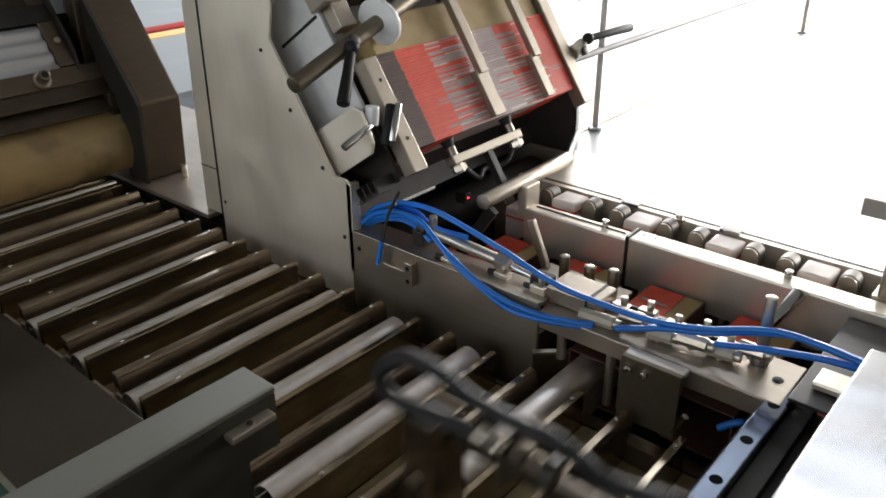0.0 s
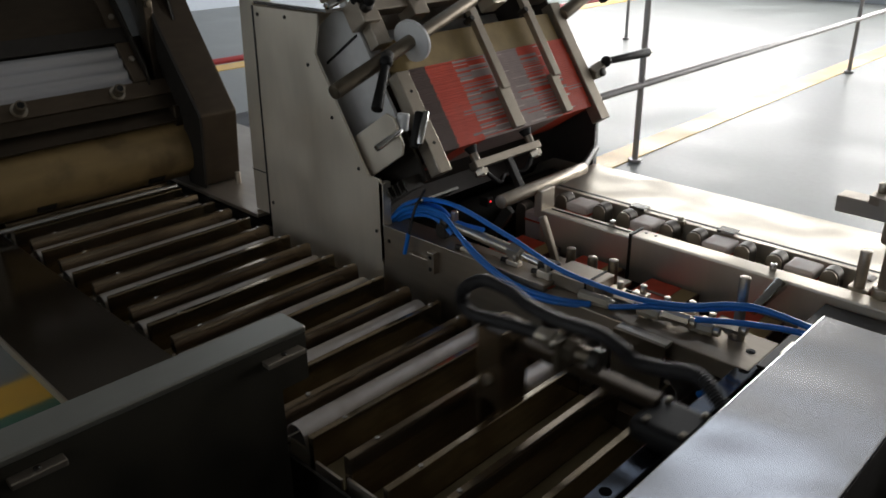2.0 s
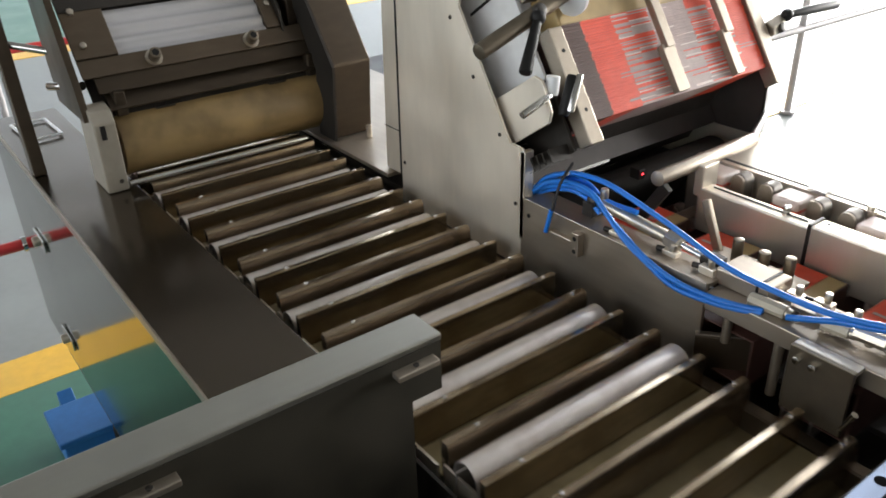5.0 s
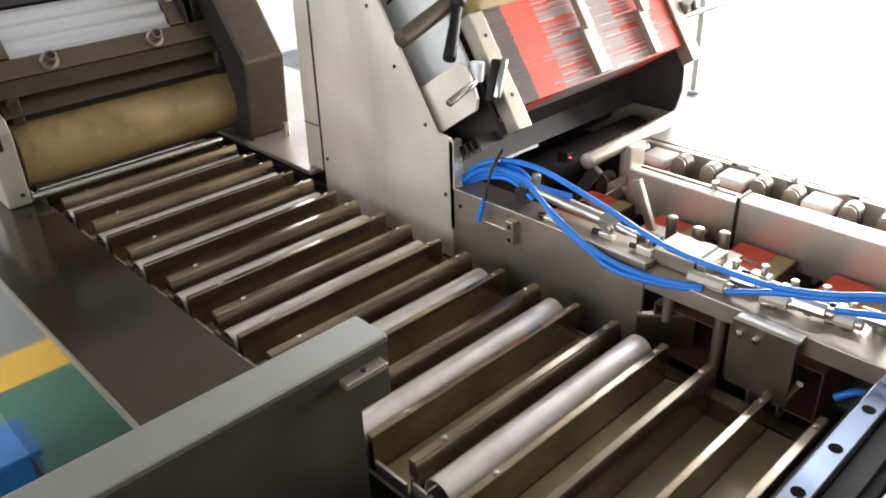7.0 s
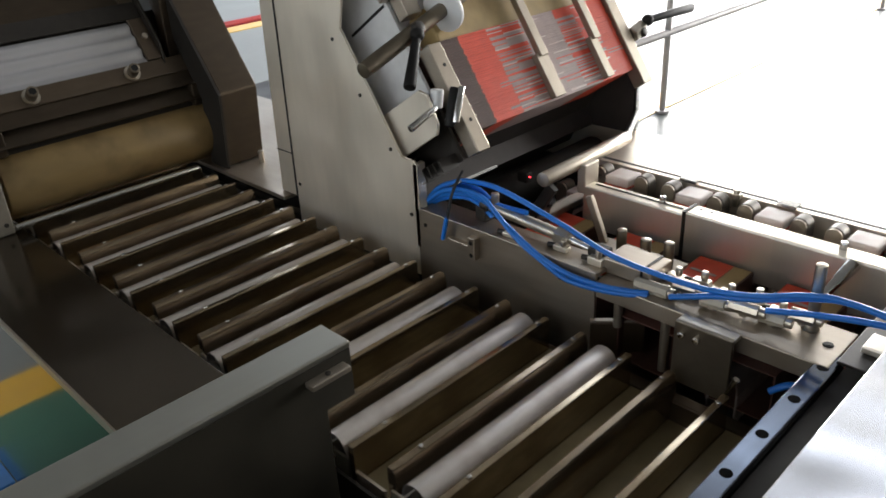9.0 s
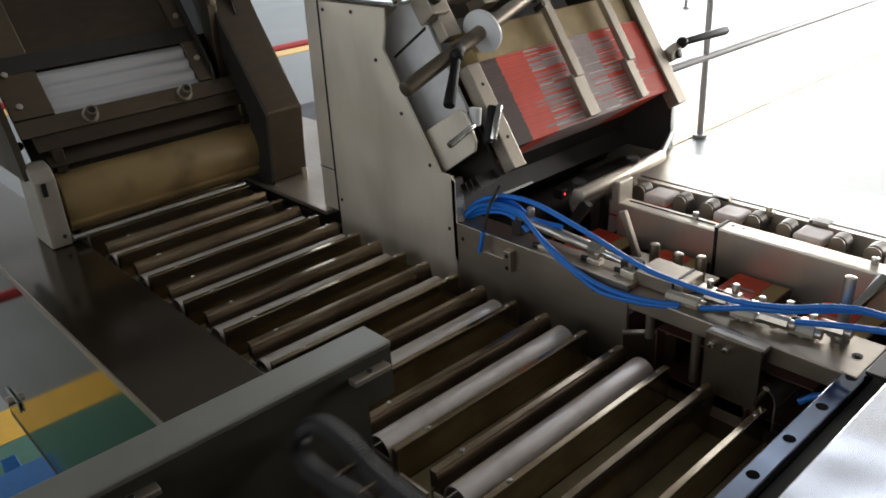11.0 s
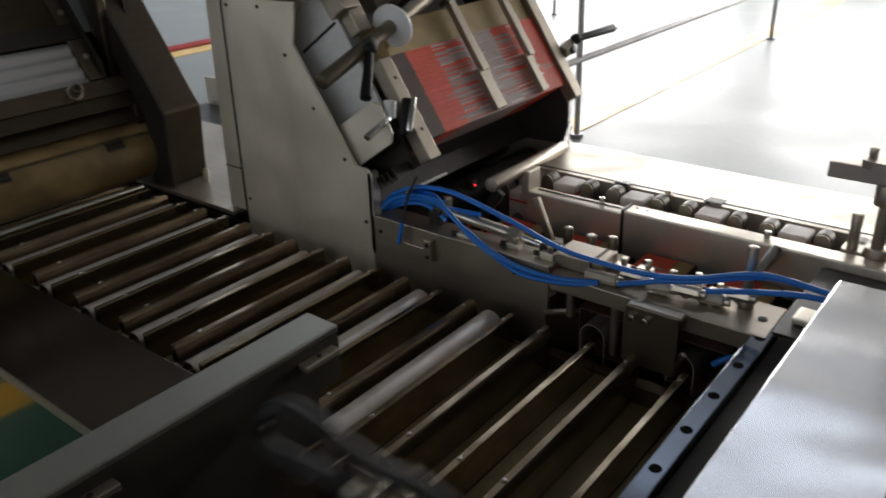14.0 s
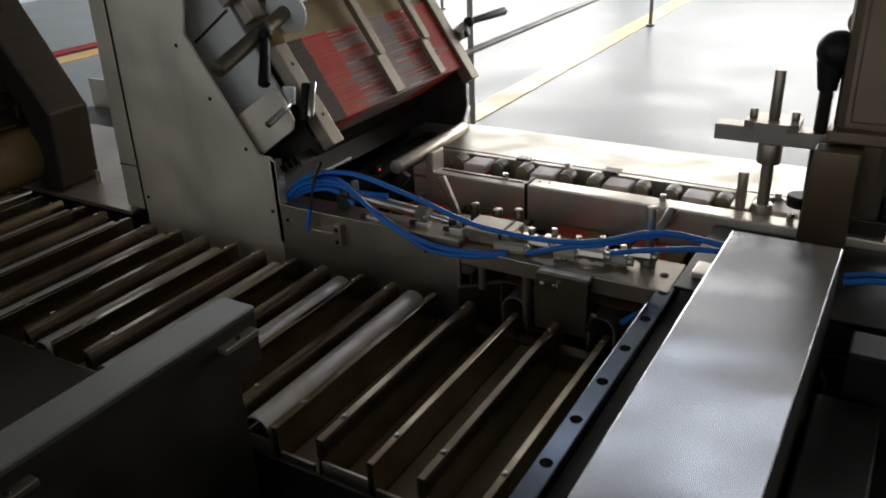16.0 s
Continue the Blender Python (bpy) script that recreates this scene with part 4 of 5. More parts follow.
part("knob", mag(rod((0.004, 0.80, 0.30), (0.03, 0.795, 0.315), 0.012, 14, 0.003)), BLACK, upright, smooth=True)
part("pin", mag(rod((0.002, 0.74, 0.30), (0.002, 0.80, 0.318), 0.0065, 14, 0.001)), BRIGHT, upright, smooth=True)
cross = thing("cross_beam", (-0.87, 1.1, 1.3), "light square cross beam over the magazine", "beam")
part("beam", mag(box(-0.02, 0.006, 0.80, 1.34, 0.282, 0.312, 0.002)), STEEL, cross)
for yy in (0.79, 0.90, 1.10, 1.24):
    part("clamp_block", mag(box(-0.026, 0.014, yy, yy + 0.035, 0.262, 0.306, 0.002)), PANEL if yy == 1.10 else STEEL, cross)
    part("screw", mag(rod((0.014, yy + 0.017, 0.29), (0.024, yy + 0.017, 0.29), 0.006, 12, 0.001)), BRIGHT, cross, smooth=True)
shaft = thing("round_shaft", (-0.85, 0.8, 1.25), "dull round steel shaft across the magazine", "shaft")
part("shaft", mag(rod((0.0125, 0.677, 0.1616), (0.028, 1.03, 0.268), 0.0115, 22, 0.0015)), BRONZE, shaft, smooth=True)
part("collar", mag(rod((0.021, 0.856, 0.2145), (0.0213, 0.864, 0.2169), 0.035, 28, 0.0015)), WHITE, shaft, "white nylon disc collar", smooth=True)
shaft2 = thing("round_shaft", (-0.85, 1.35, 1.25), "dull round steel shaft with a clamp", "shaft")
part("shaft", mag(rod((0.0, 1.29, 0.222), (0.01, 1.44, 0.27), 0.013, 20, 0.0015)), BRONZE, shaft2, smooth=True)
part("clamp", mag(box(-0.01, 0.03, 1.36, 1.43, 0.245, 0.285, 0.004)), BRONZE, shaft2)


def clamp_lever(a, b, hub, label):
    v = thing("clamp_lever", hub, label, "clamp lever", "clamp levers of the magazine")
    way = (Vector(b) - Vector(a)).normalized()
    part("hub", rod(Vector(hub) - Vector((0.008, 0, 0.004)), Vector(hub) + Vector((0.016, 0, 0.008)), 0.009, 14, 0.002), DARK, v, smooth=True)
    part("lever", rod(a, b, 0.0065, 12, 0.003, r2=0.0095), BLACK, v, smooth=True)
    part("knuckle", ball(a, 0.011), BLACK, v, smooth=True)
    return v


m3 = lambda y, u, x=0.0: tuple(MAG @ Vector((x, y, u)))
clamp_lever(m3(0.781, 0.186, 0.03), m3(0.724, 0.116, 0.03), m3(0.787, 0.196, 0.02), "black plastic clamp lever pointing down on the shaft")
far_lever = clamp_lever(m3(1.335, 0.105, 0.02), m3(1.49, 0.102, 0.02), m3(1.318, 0.09, 0.0), "black plastic clamp lever beside the far bar")
part("nut", rod(m3(1.298, 0.092, 0.0), m3(1.33, 0.10, 0.006), 0.015, 6, 0.002), FITTING, far_lever, "steel hexagon nut")
part("pin_end", rod(m3(1.488, 0.102, 0.02), m3(1.508, 0.102, 0.02), 0.005, 10, 0.001), BRIGHT, far_lever, "bright pin end", smooth=True)
clamp_lever(m3(1.42, 0.27, 0.03), m3(1.40, 0.225, 0.03), m3(1.42, 0.275, 0.0), "black plastic clamp lever on the far shaft")
clamp_lever(m3(0.80, 0.29, 0.03), m3(0.77, 0.31, 0.03), m3(0.80, 0.285, 0.01), "black plastic clamp lever on the cross beam")
tcl = thing("toggle_clamp", m3(0.79, 0.085), "chrome and black toggle clamp on the side bar", "clamp lever")
part("handle", mag(rod((0.008, 0.780, 0.05), (0.028, 0.806, 0.098), 0.008, 14, 0.003)), BLACK, tcl, smooth=True)
part("chrome_face", mag(rod((0.020, 0.783, 0.05), (0.038, 0.809, 0.094), 0.0055, 12, 0.002)), BRIGHT, tcl, "polished chrome face", smooth=True)
part("pin", mag(rod((-0.004, 0.722, 0.068), (-0.002, 0.78, 0.084), 0.0055, 12, 0.001)), BRIGHT, tcl, smooth=True)
part("collar", mag(rod((-0.008, 0.788, 0.086), (0.006, 0.792, 0.108), 0.010, 14, 0.001)), WHITE, tcl, smooth=True)
for y0, y1, u in ((0.74, 0.80, 0.32), (0.93, 0.96, 0.325), (1.05, 1.075, 0.33)):
    pinn = solo("adjust_pin", mag(rod((0.0, y0, u - 0.006), (0.0, y1, u + 0.006), 0.008, 14, 0.0015)), FITTING, "short steel adjusting pin at the magazine top", "pin", "adjusting pins", smooth=True)
solo("magazine_cap", box(-1.13, -0.93, 0.757, 1.29, 1.327, 1.333, 0.001), COVER, "bright sheet cap on the magazine top", "machine cover")

solo("guide_shelf", mag(box(-0.10, -0.02, 0.775, 0.86, -0.03, -0.026)), BRIGHT, "thin bright strip below the magazine", "strip")
roundbar = thing("round_bar", (-0.68, 1.0, 1.03), "polished round bar in front of the magazine", "shaft")
part("bar", rod((-0.678, 0.893, 1.037), (-0.697, 1.152, 1.028), 0.0115, 22, 0.0015), STEEL, roundbar, smooth=True)
part("holder", rod((-0.697, 1.15, 1.028), (-0.77, 1.30, 1.02), 0.007, 12), DARK, roundbar, smooth=True)
sens = thing("light_sensor", (-0.775, 0.98, 0.99), "black light sensor with a red spot", "sensor")
part("body", box(-0.795, -0.775, 0.972, 0.988, 0.980, 0.998, 0.002), BLACKED, sens)
part("lens", rod((-0.775, 0.98, 0.99), (-0.7735, 0.98, 0.99), 0.0014, 12), GLOW, sens, "small glowing red spot")
drum = thing("feed_drum", (-0.77, 1.0, 0.92), "dark feed drum under the magazine", "drum")
part("drum", rod((-0.83, 0.85, 0.94), (-0.83, 1.25, 0.94), 0.035, 28, 0.002), BLACKED, drum, smooth=True)
part("lever_arm", prism([(-0.74, 0.93), (-0.72, 0.93), (-0.66, 1.02), (-0.675, 1.03)], 0.90, 0.91, 0.001), DARK, drum)

# suction bar that fetches the cartons
suction = thing("suction_bar", (-0.75, 0.99, 1.08), "steel suction bar with two rubber cups", "suction gripper")
part("bar", box(-0.759, -0.741, 0.905, 1.078, 1.072, 1.086, 0.002), STEEL, suction)
for yy in (0.918, 1.064):
    c = part("cup_stem", rod((-0.75, yy, 1.058), (-0.75, yy, 1.10), 0.0075, 14, 0.001), FITTING, suction, smooth=True)
    part("cup", rod((-0.75, yy, 1.098), (-0.75, yy, 1.112), 0.006, 14, 0.0, r2=0.012), RUBBER, c, smooth=True)
    part("nut", rod((-0.75, yy, 1.060), (-0.75, yy, 1.070), 0.012, 6, 0.001), FITTING, c)
part("arm", box(-0.756, -0.744, 0.985, 0.998, 1.0, 1.074, 0.001), DARK, suction)
part("hose", hose([(-0.75, 0.93, 1.06), (-0.76, 0.96, 1.04), (-0.77, 0.99, 1.05), (-0.76, 1.03, 1.045), (-0.75, 1.05, 1.06)], 0.004, 6, 8), RUBBER, suction, "black hose", smooth=True)


def make_blank():
    b = thing("flat_carton", (-0.76, 1.06, 1.10), "flat red and grey carton fetched by the suction bar", "carton", "fetched cartons")
    part("red_panel", box(-0.808, -0.712, 0.86, 0.93, 1.099, 1.1012), RED, b)
    part("grey_panel", box(-0.808, -0.712, 0.931, 1.08, 1.099, 1.1012), PALE, b)
    part("red_panel", box(-0.808, -0.712, 1.081, 1.235, 1.099, 1.1012), RED, b)
    return b


blank = make_blank()
BLANKS = [blank] + [copy_thing(blank, pose(-0.76, 1.06, 1.10)) for _ in range(8)]

# ---- roller head at the infeed ----
head = thing("roller_unit", (-1.5, 0.56, 0.93), "steel roller unit with a stained tan roller over the conveyor", "roller unit")
for y0, y1, lbl in ((0.308, 0.346, "cream bearing block with a slot"), (0.778, 0.80, "")):
    out = [(-1.50, 0.931), (-1.41, 0.931), (-1.41, 1.058), (-1.425, 1.078), (-1.455, 1.085), (-1.50, 1.07)]
    blk = part("bearing_block", prism(out, y0, y1, 0.003), DIRTY_WHITE if lbl else DARK, head, lbl)
    if lbl:
        part("slot", box(-1.4105, -1.4092, 0.318, 0.327, 1.03, 1.055), BLACK, blk)
        part("screw", bolt(-1.41, 0.334, 0.95, 0.004, 0.002, "x"), DARK, blk)
part("side_plate", prism([(-1.76, 0.931), (-1.40, 0.931), (-1.42, 1.10), (-1.50, 1.24), (-1.56, 1.45), (-1.90, 1.45)], 0.80, 0.806, 0.001), DARK, head, "dark side plate")
part("arm_cover", (prism([(-1.46, 0.931), (-1.390, 0.931), (-1.375, 1.085), (-1.505, 1.26), (-1.60, 1.42), (-1.68, 1.42)], 0.762, 0.848, 0.004)), HEAD, head, "folded steel arm cover")
part("near_plate", prism([(-1.60, 1.06), (-1.43, 1.06), (-1.45, 1.12), (-1.60, 1.42), (-1.70, 1.42)], 0.300, 0.312, 0.001), HEAD, head)
part("inner_guard", prism([(-1.478, 1.135), (-1.485, 1.18), (-1.62, 1.36), (-1.66, 1.45), (-1.80, 1.45), (-1.64, 1.135)], 0.7125, 0.7165), DARK, head, "dark inner guard plate")
SL = Matrix.Translation((-1.455, 0, 1.112)) @ Matrix.Rotation(radians(-38), 4, "Y")


def sl(bm):
    return turned(bm, SL)


part("lip_plate", sl(box(-0.004, 0.0, 0.322, 0.76, 0.016, 0.05, 0.001)), EDGE, head, "steel lip plate")
for y0, y1 in ((0.322, 0.395), (0.684, 0.712)):
    part("slope_frame", sl(box(-0.004, 0.004, y0, y1, 0.051, 0.35, 0.001)), EDGE, head)
part("cross_strip", sl(box(0.002, 0.006, 0.322, 0.712, 0.140, 0.175, 0.001)), DARK, head)
part("backing_plate", sl(box(-0.034, -0.030, 0.33, 0.76, -0.05, 0.17)), DARK, head)
part("under_strip", sl(box(-0.0075, -0.0045, 0.34, 0.755, -0.014, 0.03, 0.0008)), HEAD, head)
film = bmesh.new()
prof, n = [], 48
for k in range(n + 1):
    z = 0.051 + 0.089 * k / n
    prof.append((-0.004 + 0.003 * math.cos(2 * math.pi * k / 14), z))
rows = [[film.verts.new((x + off, y, z)) for x, z in prof] for y, off in ((0.396, 0), (0.683, 0))]
back = [[film.verts.new((x - 0.002, y, z)) for x, z in prof] for y in (0.396, 0.683)]
for k in range(n):
    film.faces.new((rows[0][k], rows[1][k], rows[1][k + 1], rows[0][k + 1]))
    film.faces.new((back[0][k], back[0][k + 1], back[1][k + 1], back[1][k]))
part("ribbed_film", sl(film), LINER, head, "white ribbed film sheet", smooth=True)
part("upper_plate", sl(box(-0.006, -0.002, 0.36, 0.69, 0.170, 0.35)), HEAD, head, "brown steel chute plate")
for yy in (0.452, 0.642):
    k = part("cap_screw", sl(rod((0.0, yy, 0.033), (0.022, yy, 0.033), 0.0105, 16, 0.001)), BRONZE, head, smooth=True)
    part("socket", sl(rod((0.0215, yy, 0.033), (0.0228, yy, 0.033), 0.007, 6)), BLACK, k)
    part("washer", sl(rod((0.0, yy, 0.033), (0.003, yy, 0.033), 0.0155, 16)), FITTING, k, smooth=True)
for yy, zz in ((0.342, 0.075), (0.342, 0.14), (0.70, 0.10), (0.70, 0.2)):
    part("screw", sl(rod((0.002, yy, zz), (0.009, yy, zz), 0.006, 12, 0.001)), FITTING, head, smooth=True)
part("scraper", turned(box(-0.002, 0.002, 0.35, 0.77, -0.02, 0.035, 0.0008), pose(-1.452, 0, 1.082, 0, -50, 0)), HEAD, head, "stained scraper blade")
for yy in (0.36, 0.74):
    part("scraper_arm", box(-1.47, -1.44, yy, yy + 0.02, 1.055, 1.10, 0.003), HEAD, head)
for yy in (0.33, 0.83):
    part("link_bar", rod((-1.60, yy - 0.04, 1.09), (-1.52, yy, 1.10), 0.008, 12), BRIGHT, head, smooth=True)
part("upright_bar", box(-1.532, -1.502, 0.738, 0.7575, 1.09, 1.45, 0.002), HEAD, head, "worn upright steel bar")
for zz in (1.30, 1.335):
    part("screw", bolt(-1.502, 0.748, zz, 0.007, 0.006, "x"), BRONZE, head, smooth=True)
part("chain_guard", prism([(-1.44, 0.931), (-1.377, 0.931), (-1.363, 1.085), (-1.49, 1.258), (-1.57, 1.40), (-1.61, 1.40), (-1.54, 1.24), (-1.43, 1.07)], 0.752, 0.758, 0.001), BLACKED, head, "black chain guard along the arm")
part("strut", prism([(-1.62, 0.931), (-1.585, 0.931), (-1.66, 1.45), (-1.70, 1.45)], 0.222, 0.246, 0.002), HEAD, head, "leaning flat steel strut")
part("tie_rod", rod((-1.64, 0.236, 1.17), (-1.60, 0.31, 1.15), 0.007, 12), BRIGHT, head, smooth=True)
part("stud", rod((-1.358, 0.822, 0.93), (-1.358, 0.822, 0.955), 0.006, 10), FITTING, head, smooth=True)
part("spindle_bar", rod((-1.40, 0.345, 0.945), (-1.40, 0.70, 0.945), 0.006, 12), BRIGHT, head, "thin bright bar under the roller", smooth=True)
roller = thing("roller", (-1.475, 0.56, 1.0), "stained tan coated roller", "roller")
part("drum", rod((-1.475, 0.352, 1.0), (-1.475, 0.772, 1.0), 0.0615, 44, 0.004), ROLLER, roller, smooth=True)
part("journal", rod((-1.475, 0.336, 1.0), (-1.475, 0.778, 1.0), 0.02, 18), STEEL, roller, smooth=True)


def shell(a0, a1, r0, r1, y0, y1, n=10):
    """A bent strip on the roller from a0 to a1 degrees off its top."""
    bm, rings = bmesh.new(), []
    for k in range(n + 1):
        a = radians(a0 + (a1 - a0) * k / n)
        rings.append([bm.verts.new((-1.475 + r * math.sin(a), y, 1.0 + r * math.cos(a))) for r, y in ((r0, y0), (r1, y0), (r1, y1), (r0, y1))])
    for a, b in zip(rings, rings[1:]):
        for i in range(4):
            bm.faces.new((a[i], a[(i + 1) % 4], b[(i + 1) % 4], b[i]))
    bm.faces.new(rings[0][::-1]), bm.faces.new(rings[-1])
    return bm


part("raised_sector", shell(-150, -6, 0.058, 0.0672, 0.353, 0.771, 26), ROLLER, roller, "raised stained sector of the coating", smooth=True)
part("groove", shell(-5.9, -1.5, 0.058, 0.0620, 0.366, 0.758), BRONZE, roller, "dark worn groove in the coating", smooth=True)
for yy in (0.43, 0.655):
    for a in (0, 9):
        part("pad", turned(box(-0.004, 0.004, yy, yy + 0.036, 0.056, 0.0655, 0.0015), pose(-1.475, 0, 1.0, 0, a, 0)), DARK, roller, "dark gripper pad")
catch = thing("wire_tray", (-1.86, 0.30, 0.93), "small bent wire frame lying on the deck", "wire frame")
wire = [(-1.93, 0.25, 0.936), (-1.93, 0.32, 0.936), (-1.80, 0.325, 0.936), (-1.79, 0.26, 0.936), (-1.93, 0.25, 0.936)]
bm = None
for a, b in zip(wire, wire[1:]):
    bm = rod(a, b, 0.003, 8, 0, bm)
part("wire", bm, WHITE, catch, smooth=True)

# ---- bridge column and slide drive side ----
bridge = thing("spindle_bridge", (-0.1, 1.02, 1.006), "steel cross bar on round posts with a threaded spindle", "machine bracket")
part("cross_bar", box(-0.206, 0.02, 1.006, 1.036, 1.112, 1.134, 0.0015), STEEL, bridge)
out = [(-0.166, 1.0), (-0.152, 0.994), (-0.110, 0.994), (-0.096, 1.0), (-0.096, 1.042), (-0.110, 1.048), (-0.152, 1.048), (-0.166, 1.042)]
fl = bmesh.new()
lo = [fl.verts.new((x, y, 1.134)) for x, y in out]
hi = [fl.verts.new((x, y, 1.145)) for x, y in out]
fl.faces.new(lo[::-1]), fl.faces.new(hi)
for i in range(8):
    fl.faces.new((lo[i], lo[(i + 1) % 8], hi[(i + 1) % 8], hi[i]))
part("flange_plate", fl, STEEL, bridge)
for x in (-0.158, -0.104):
    part("screw", bolt(x, 1.021, 1.145, 0.0055, 0.012), FITTING, bridge, smooth=True)
part("upper_rod", rod((-0.131, 1.021, 1.145), (-0.131, 1.021, 1.212), 0.0075, 16, 0.001), STEEL, bridge, smooth=True)
part("hub", rod((-0.131, 1.021, 1.082), (-0.131, 1.021, 1.112), 0.0165, 18, 0.002), STEEL, bridge, smooth=True)
part("lower_rod", rod((-0.131, 1.021, 1.006), (-0.131, 1.021, 1.085), 0.0085, 16), STEEL, bridge, smooth=True)
part("foot_collar", rod((-0.131, 1.021, 1.006), (-0.131, 1.021, 1.02), 0.014, 16, 0.001), FITTING, bridge, smooth=True)
spindle = hose([(-0.072, 1.024, 1.0 + 0.0032 * k) for k in range(62)], 0.0085, 2, 12, 0.0012)
part("threaded_spindle", spindle, DARK, bridge, "dark threaded spindle")
part("ball_knob", ball((-0.067, 1.024, 1.242), 0.0255), BLACK, bridge, "black ball knob", smooth=True)
part("knob_neck", rod((-0.072, 1.024, 1.19), (-0.072, 1.024, 1.228), 0.012, 16, r2=0.018), BLACK, bridge, smooth=True)
part("knurled_nut", rod((-0.083, 1.032, 1.02), (-0.083, 1.032, 1.037), 0.019, 14, 0.003), BLACK, bridge, smooth=False)
column = thing("support_column", (-0.02, 1.02, 0.93), "brown steel column beside the carton line", "column")
part("column", box(-0.056, 0.02, 0.995, 1.05, 1.006, 1.45, 0.014), COLUMN, column)
part("upper_plate", box(-0.036, 0.03, 0.985, 0.993, 1.16, 1.45, 0.002), COLUMN, column)
part("lower_block", prism([(-0.074, 0.996), (-0.014, 0.996), (-0.014, 1.132), (-0.068, 1.132)], 0.944, 0.980, 0.002), COLUMN, column, "brown steel lower block")
part("clamp_block", box(-0.06, 0.03, 0.975, 1.046, 1.1345, 1.150, 0.002), COLUMN, column)
part("block_screw", rod((-0.052, 0.955, 0.996), (-0.052, 0.955, 0.984), 0.007, 12, 0.001), DARK, column, smooth=True)
part("foot", box(-0.06, 0.03, 0.99, 1.06, 1.007, 1.03, 0.002), DARK, column)
ball2 = solo("ball_knob", ball((-0.045, 1.07, 1.27), 0.02), BLACK, "black ball knob behind the column", "knob", smooth=True)
ball2.location.z = 0.0
standoff = thing("standoff", (-0.165, 1.03, 1.0), "round steel standoff on the carton line", "post")
part("post", rod((-0.163, 1.03, 1.006), (-0.163, 1.03, 1.060), 0.0075, 16, 0.001), STEEL, standoff, smooth=True)
part("lug", box(-0.176, -0.150, 1.026, 1.085, 1.0, 1.006, 0.001), FITTING, standoff)

drive = thing("drive_housing", (0.2, 0.3, 0.6), "black drive housing beside the slide cover", "drive housing")
part("housing", box(0.012, 0.75, -0.55, 0.70, 0.55, 0.94, 0.004), BLACKED, drive)
part("side_block", box(0.0, 0.06, 0.40, 0.62, 0.94, 0.99, 0.003), BLACKED, drive)
part("terminal_block", box(0.02, 0.10, 0.64, 0.69, 0.94, 1.03, 0.003), BLACK, drive)
for k in range(4):
    part("shaft_end", rod((0.03 + 0.03 * k, 0.33 - 0.05 * k, 0.94), (0.03 + 0.03 * k, 0.33 - 0.05 * k, 0.965), 0.008, 12, 0.001), FITTING, drive, smooth=True)
part("bright_strip", box(0.03, 0.2, 0.30, 0.31, 0.94, 0.955, 0.001), STEEL, drive)
for a, b in ((0.868, 0.999), (0.882, 1.001)):
    solo("air_hose", hose([(-0.004, a - 0.01, b), (0.03, a, b + 0.004), (0.09, a + 0.012, b + 0.002), (0.16, a, b), (0.24, a - 0.03, b)], 0.0042, 6, 8), BLUE, "blue hose lying on the dark sheet over the outfeed", "air hose", smooth=True)
solo("control_strip", box(0.02, 0.14, 1.0, 1.05, 1.03, 1.06, 0.002), BLACK, "black terminal strip beside the column", "terminal strip")
crate = thing("blue_bin", (-1.95, 0.27, 0.004), "blue plastic bin standing on the floor under the machine", "bin")
part("body", box(-2.03, -1.88, 0.15, 0.40, 0.005, 0.10, 0.006), BLUE_PAINT, crate)
part("rim", box(-2.042, -1.868, 0.14, 0.41, 0.10, 0.118, 0.004), BLUE_PAINT, crate)
part("spout", prism([(-2.12, 0.05), (-2.031, 0.02), (-2.031, 0.09), (-2.10, 0.125)], 0.19, 0.23, 0.003), BLUE_PAINT, crate)
part("clip", box(-1.975, -1.935, 0.142, 0.1495, 0.075, 0.09, 0.002), BRIGHT, crate)


# ---- drives ----
def ride():
    """The suction bar's way in one cycle: seconds, metres off the upper place along x and z, and turn."""
    return [(-0.3, 0.06, -0.085, 40), (-0.2, 0.03, -0.03, 25), (-0.1, 0.0, 0.0, 0), (0.2, 0.0, 0.0, 0), (0.3, 0.03, -0.035, 15), (0.4, 0.055, -0.075, 40), (0.5, 0.07, -0.11, 65), (0.6, 0.06, -0.14, 80), (0.8, 0.03, -0.16, 80), (1.3, 0.03, -0.16, 80)]


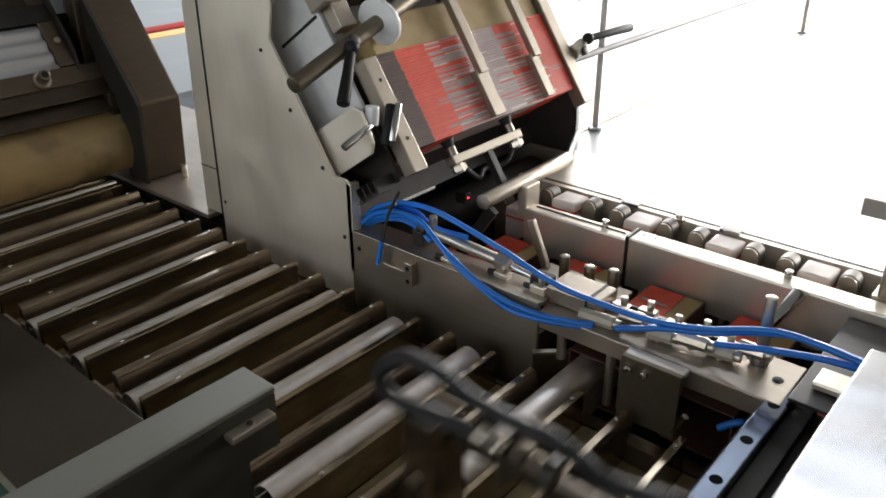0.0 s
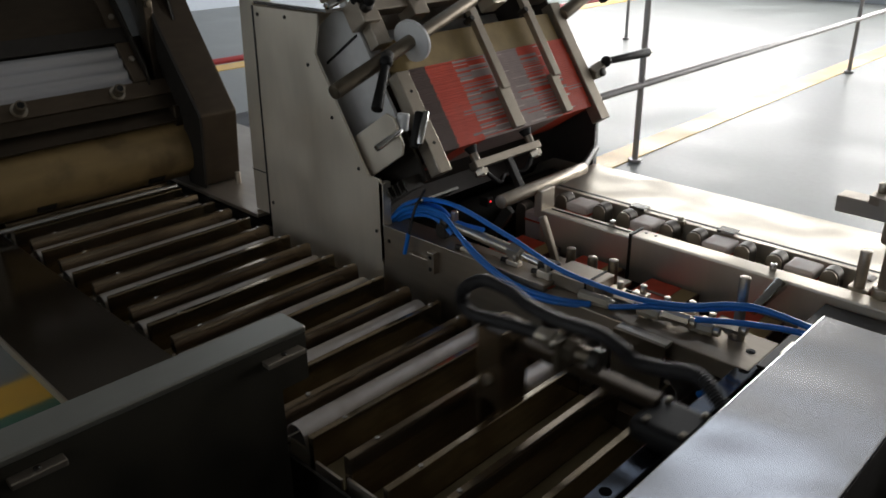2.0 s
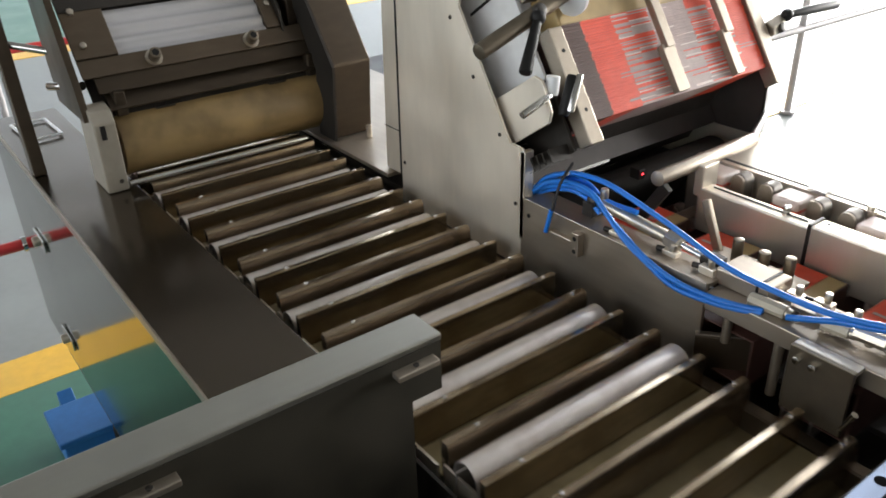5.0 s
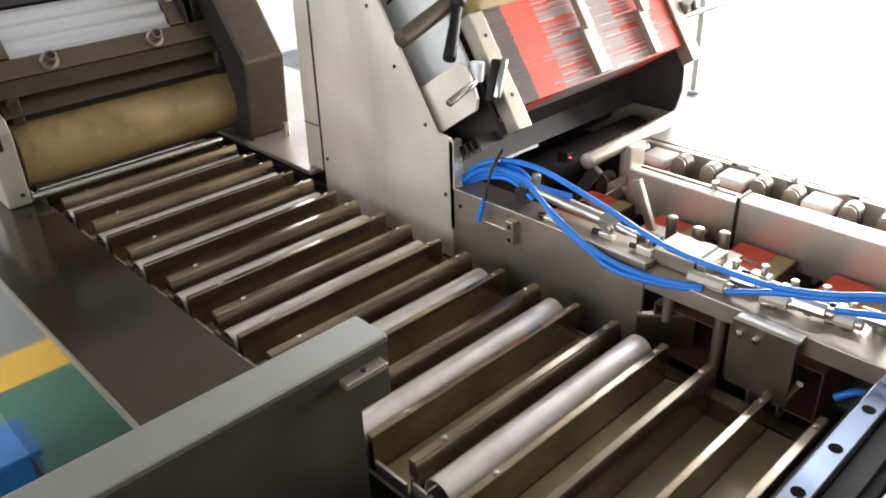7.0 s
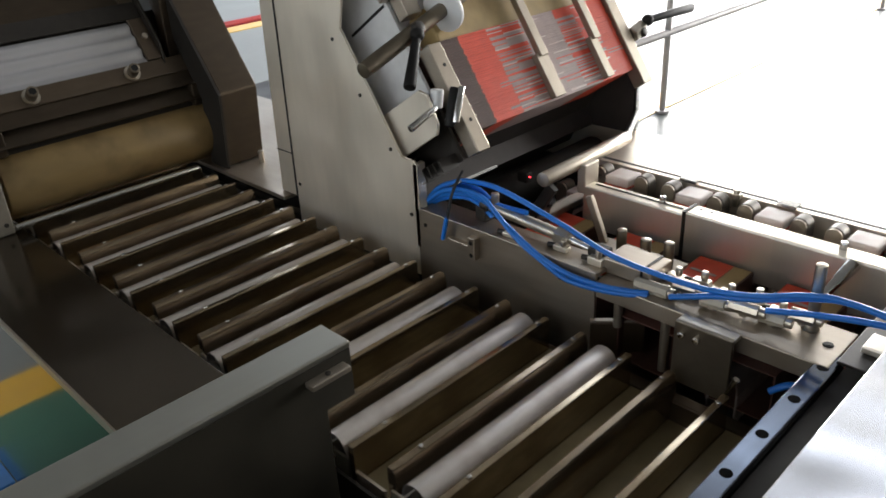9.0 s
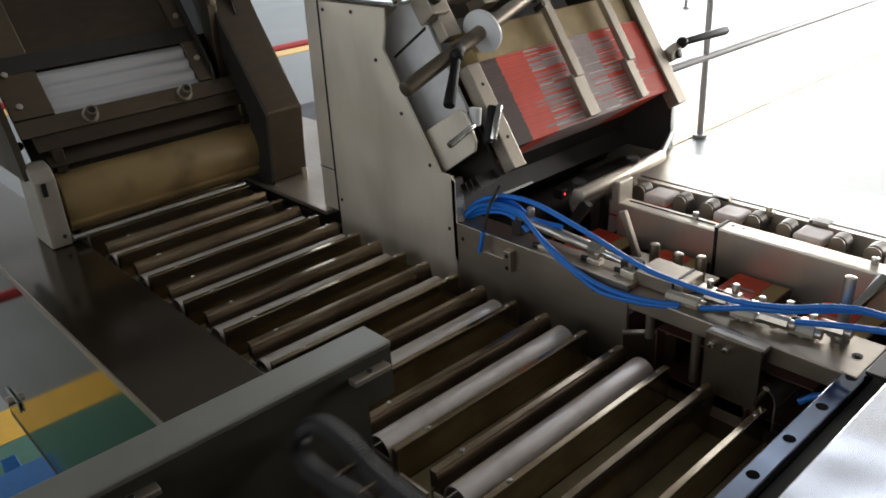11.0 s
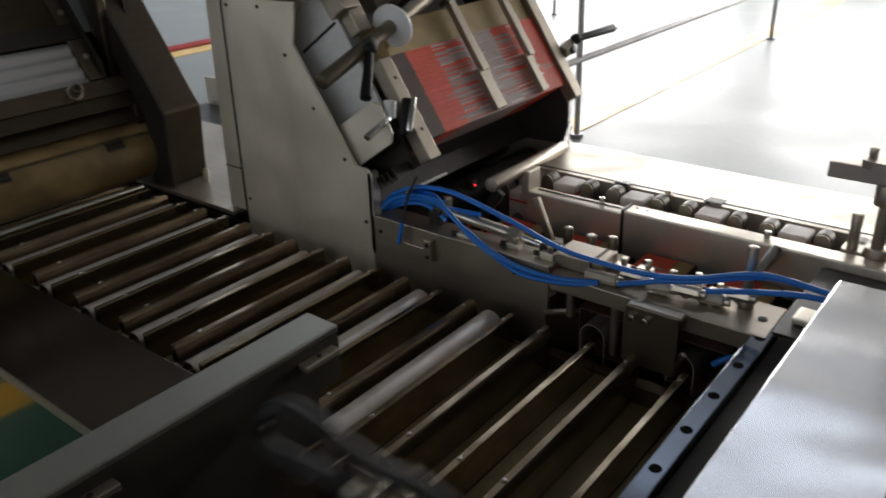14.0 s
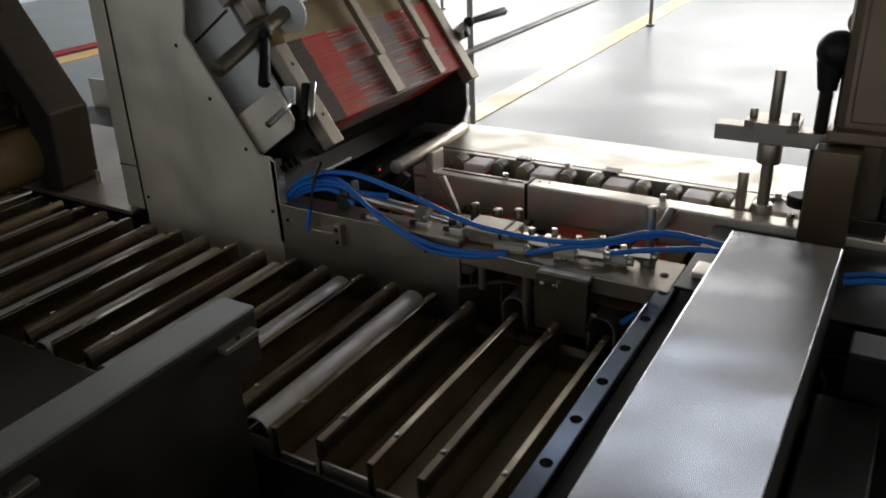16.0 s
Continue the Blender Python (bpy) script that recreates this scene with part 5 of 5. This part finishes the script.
def motions():
    times = drive_times()
    for j, ob in BUCKETS.items():
        walk(ob, [(t, chain_pose(P * (j + stepped(t)), 0.86)) for t in times])
    push_times = sorted({0.0, 16.0} | {round(n * T + a, 3) for n in range(-1, 10) for a, _ in PUSH if 0 < n * T + a < 16})
    home = pusher.location.copy()
    walk(pusher, [(t, Matrix.Translation(home + Vector((0, pushed(t), 0)))) for t in push_times])
    for j, ob in PRODUCTS.items():
        n = -3 - j  # the cycle in which this product is pushed across
        rows = []
        for t in sorted(set(times) | {t for t in push_times if abs(t - n * T) < 0.75}):
            tau = t - n * T
            if tau <= -0.25:
                off = 0.0
            elif tau <= 0.3:
                off = max(0.0, 0.63 + pushed(t) + 0.029 - 0.364)
            else:
                off = 0.295 + 0.09 * min((tau - 0.3) / 0.3, 1)
            s = P * (j + stepped(t))
            m = Matrix.Translation((0, 0, lifted(s))) @ chain_pose(s, 0.87) if off < 0.3 else Matrix.Translation((s, 0, 0.857))
            rows.append((t, Matrix.Translation((0, off, 0)) @ m))
        walk(ob, rows)
    for j, ob in CARTONS.items():
        walk(ob, [(t, line_pose(P * (j + stepped(t)), 0.88)) for t in times])
    for j, ob in LUGS.items():
        walk(ob, [(t, Matrix.Translation((0, 0.12, 0)) @ line_pose(P * (j + stepped(t)), 0.9)) for t in times])
    keys = ride()
    up = suction.location.copy()
    tilt = math.degrees(math.atan2(-D.x, D.z))
    rows = []
    for n in range(-1, 10):
        for tau, dx, dz, turn in keys:
            t = n * T + tau
            if -1.0 < t < 17.5:
                rows.append((t, pose(up.x + dx, up.y, up.z + dz, 0, -tilt + turn, 0)))
    before = [r for r in rows if r[0] < 0][-1:]
    inside = [r for r in rows if 0 < r[0] < 16]
    walk(suction, [(0.0, before[0][1])] + inside + [(16.0, inside[-1][1])])
    for n, ob in enumerate(BLANKS):
        base = MAG @ Vector((-0.068, 1.06, 0.0365))
        rest = Matrix.Translation(base) @ pose(0, 0, 0, 0, -tilt, 0)
        rows = [(0.0, rest)]
        for tau, x, z, turn in ((0.2, base.x, base.z, -tilt), (0.3, -0.785, 1.045, -tilt), (0.4, -0.735, 1.032, -tilt), (0.5, -0.69, 1.0, -5), (0.6, -0.66, 0.955, 12), (0.7, -0.68, 0.84, 12), (0.85, -0.74, 0.70, 0)):
            t = n * T + tau
            if 0 < t < 16:
                rows.append((t, pose(x, 1.06, z, 0, turn, 0)))
        rows.append((16.0, rows[-1][1]))
        walk(ob, rows)
    at = roller.location.copy()
    turns = [(0.0, 140), (0.2, 121), (0.4, 98), (0.6, 78), (0.7, 70), (0.8, 60), (0.9, 48), (1.05, 32), (1.35, 3), (1.6, -72), (1.75, -150)]
    rows = [(n * T + tau, a - 360 * n) for n in range(-1, 10) for tau, a in turns]
    first = [r for r in rows if r[0] <= 0][-1]
    rows = [(0.0, first[1])] + [r for r in rows if 0 < r[0] < 16]
    rows.append((16.0, rows[-1][1] - 20))
    walk(roller, [(t, pose(*at, 0, a, 0)) for t, a in rows])


motions()
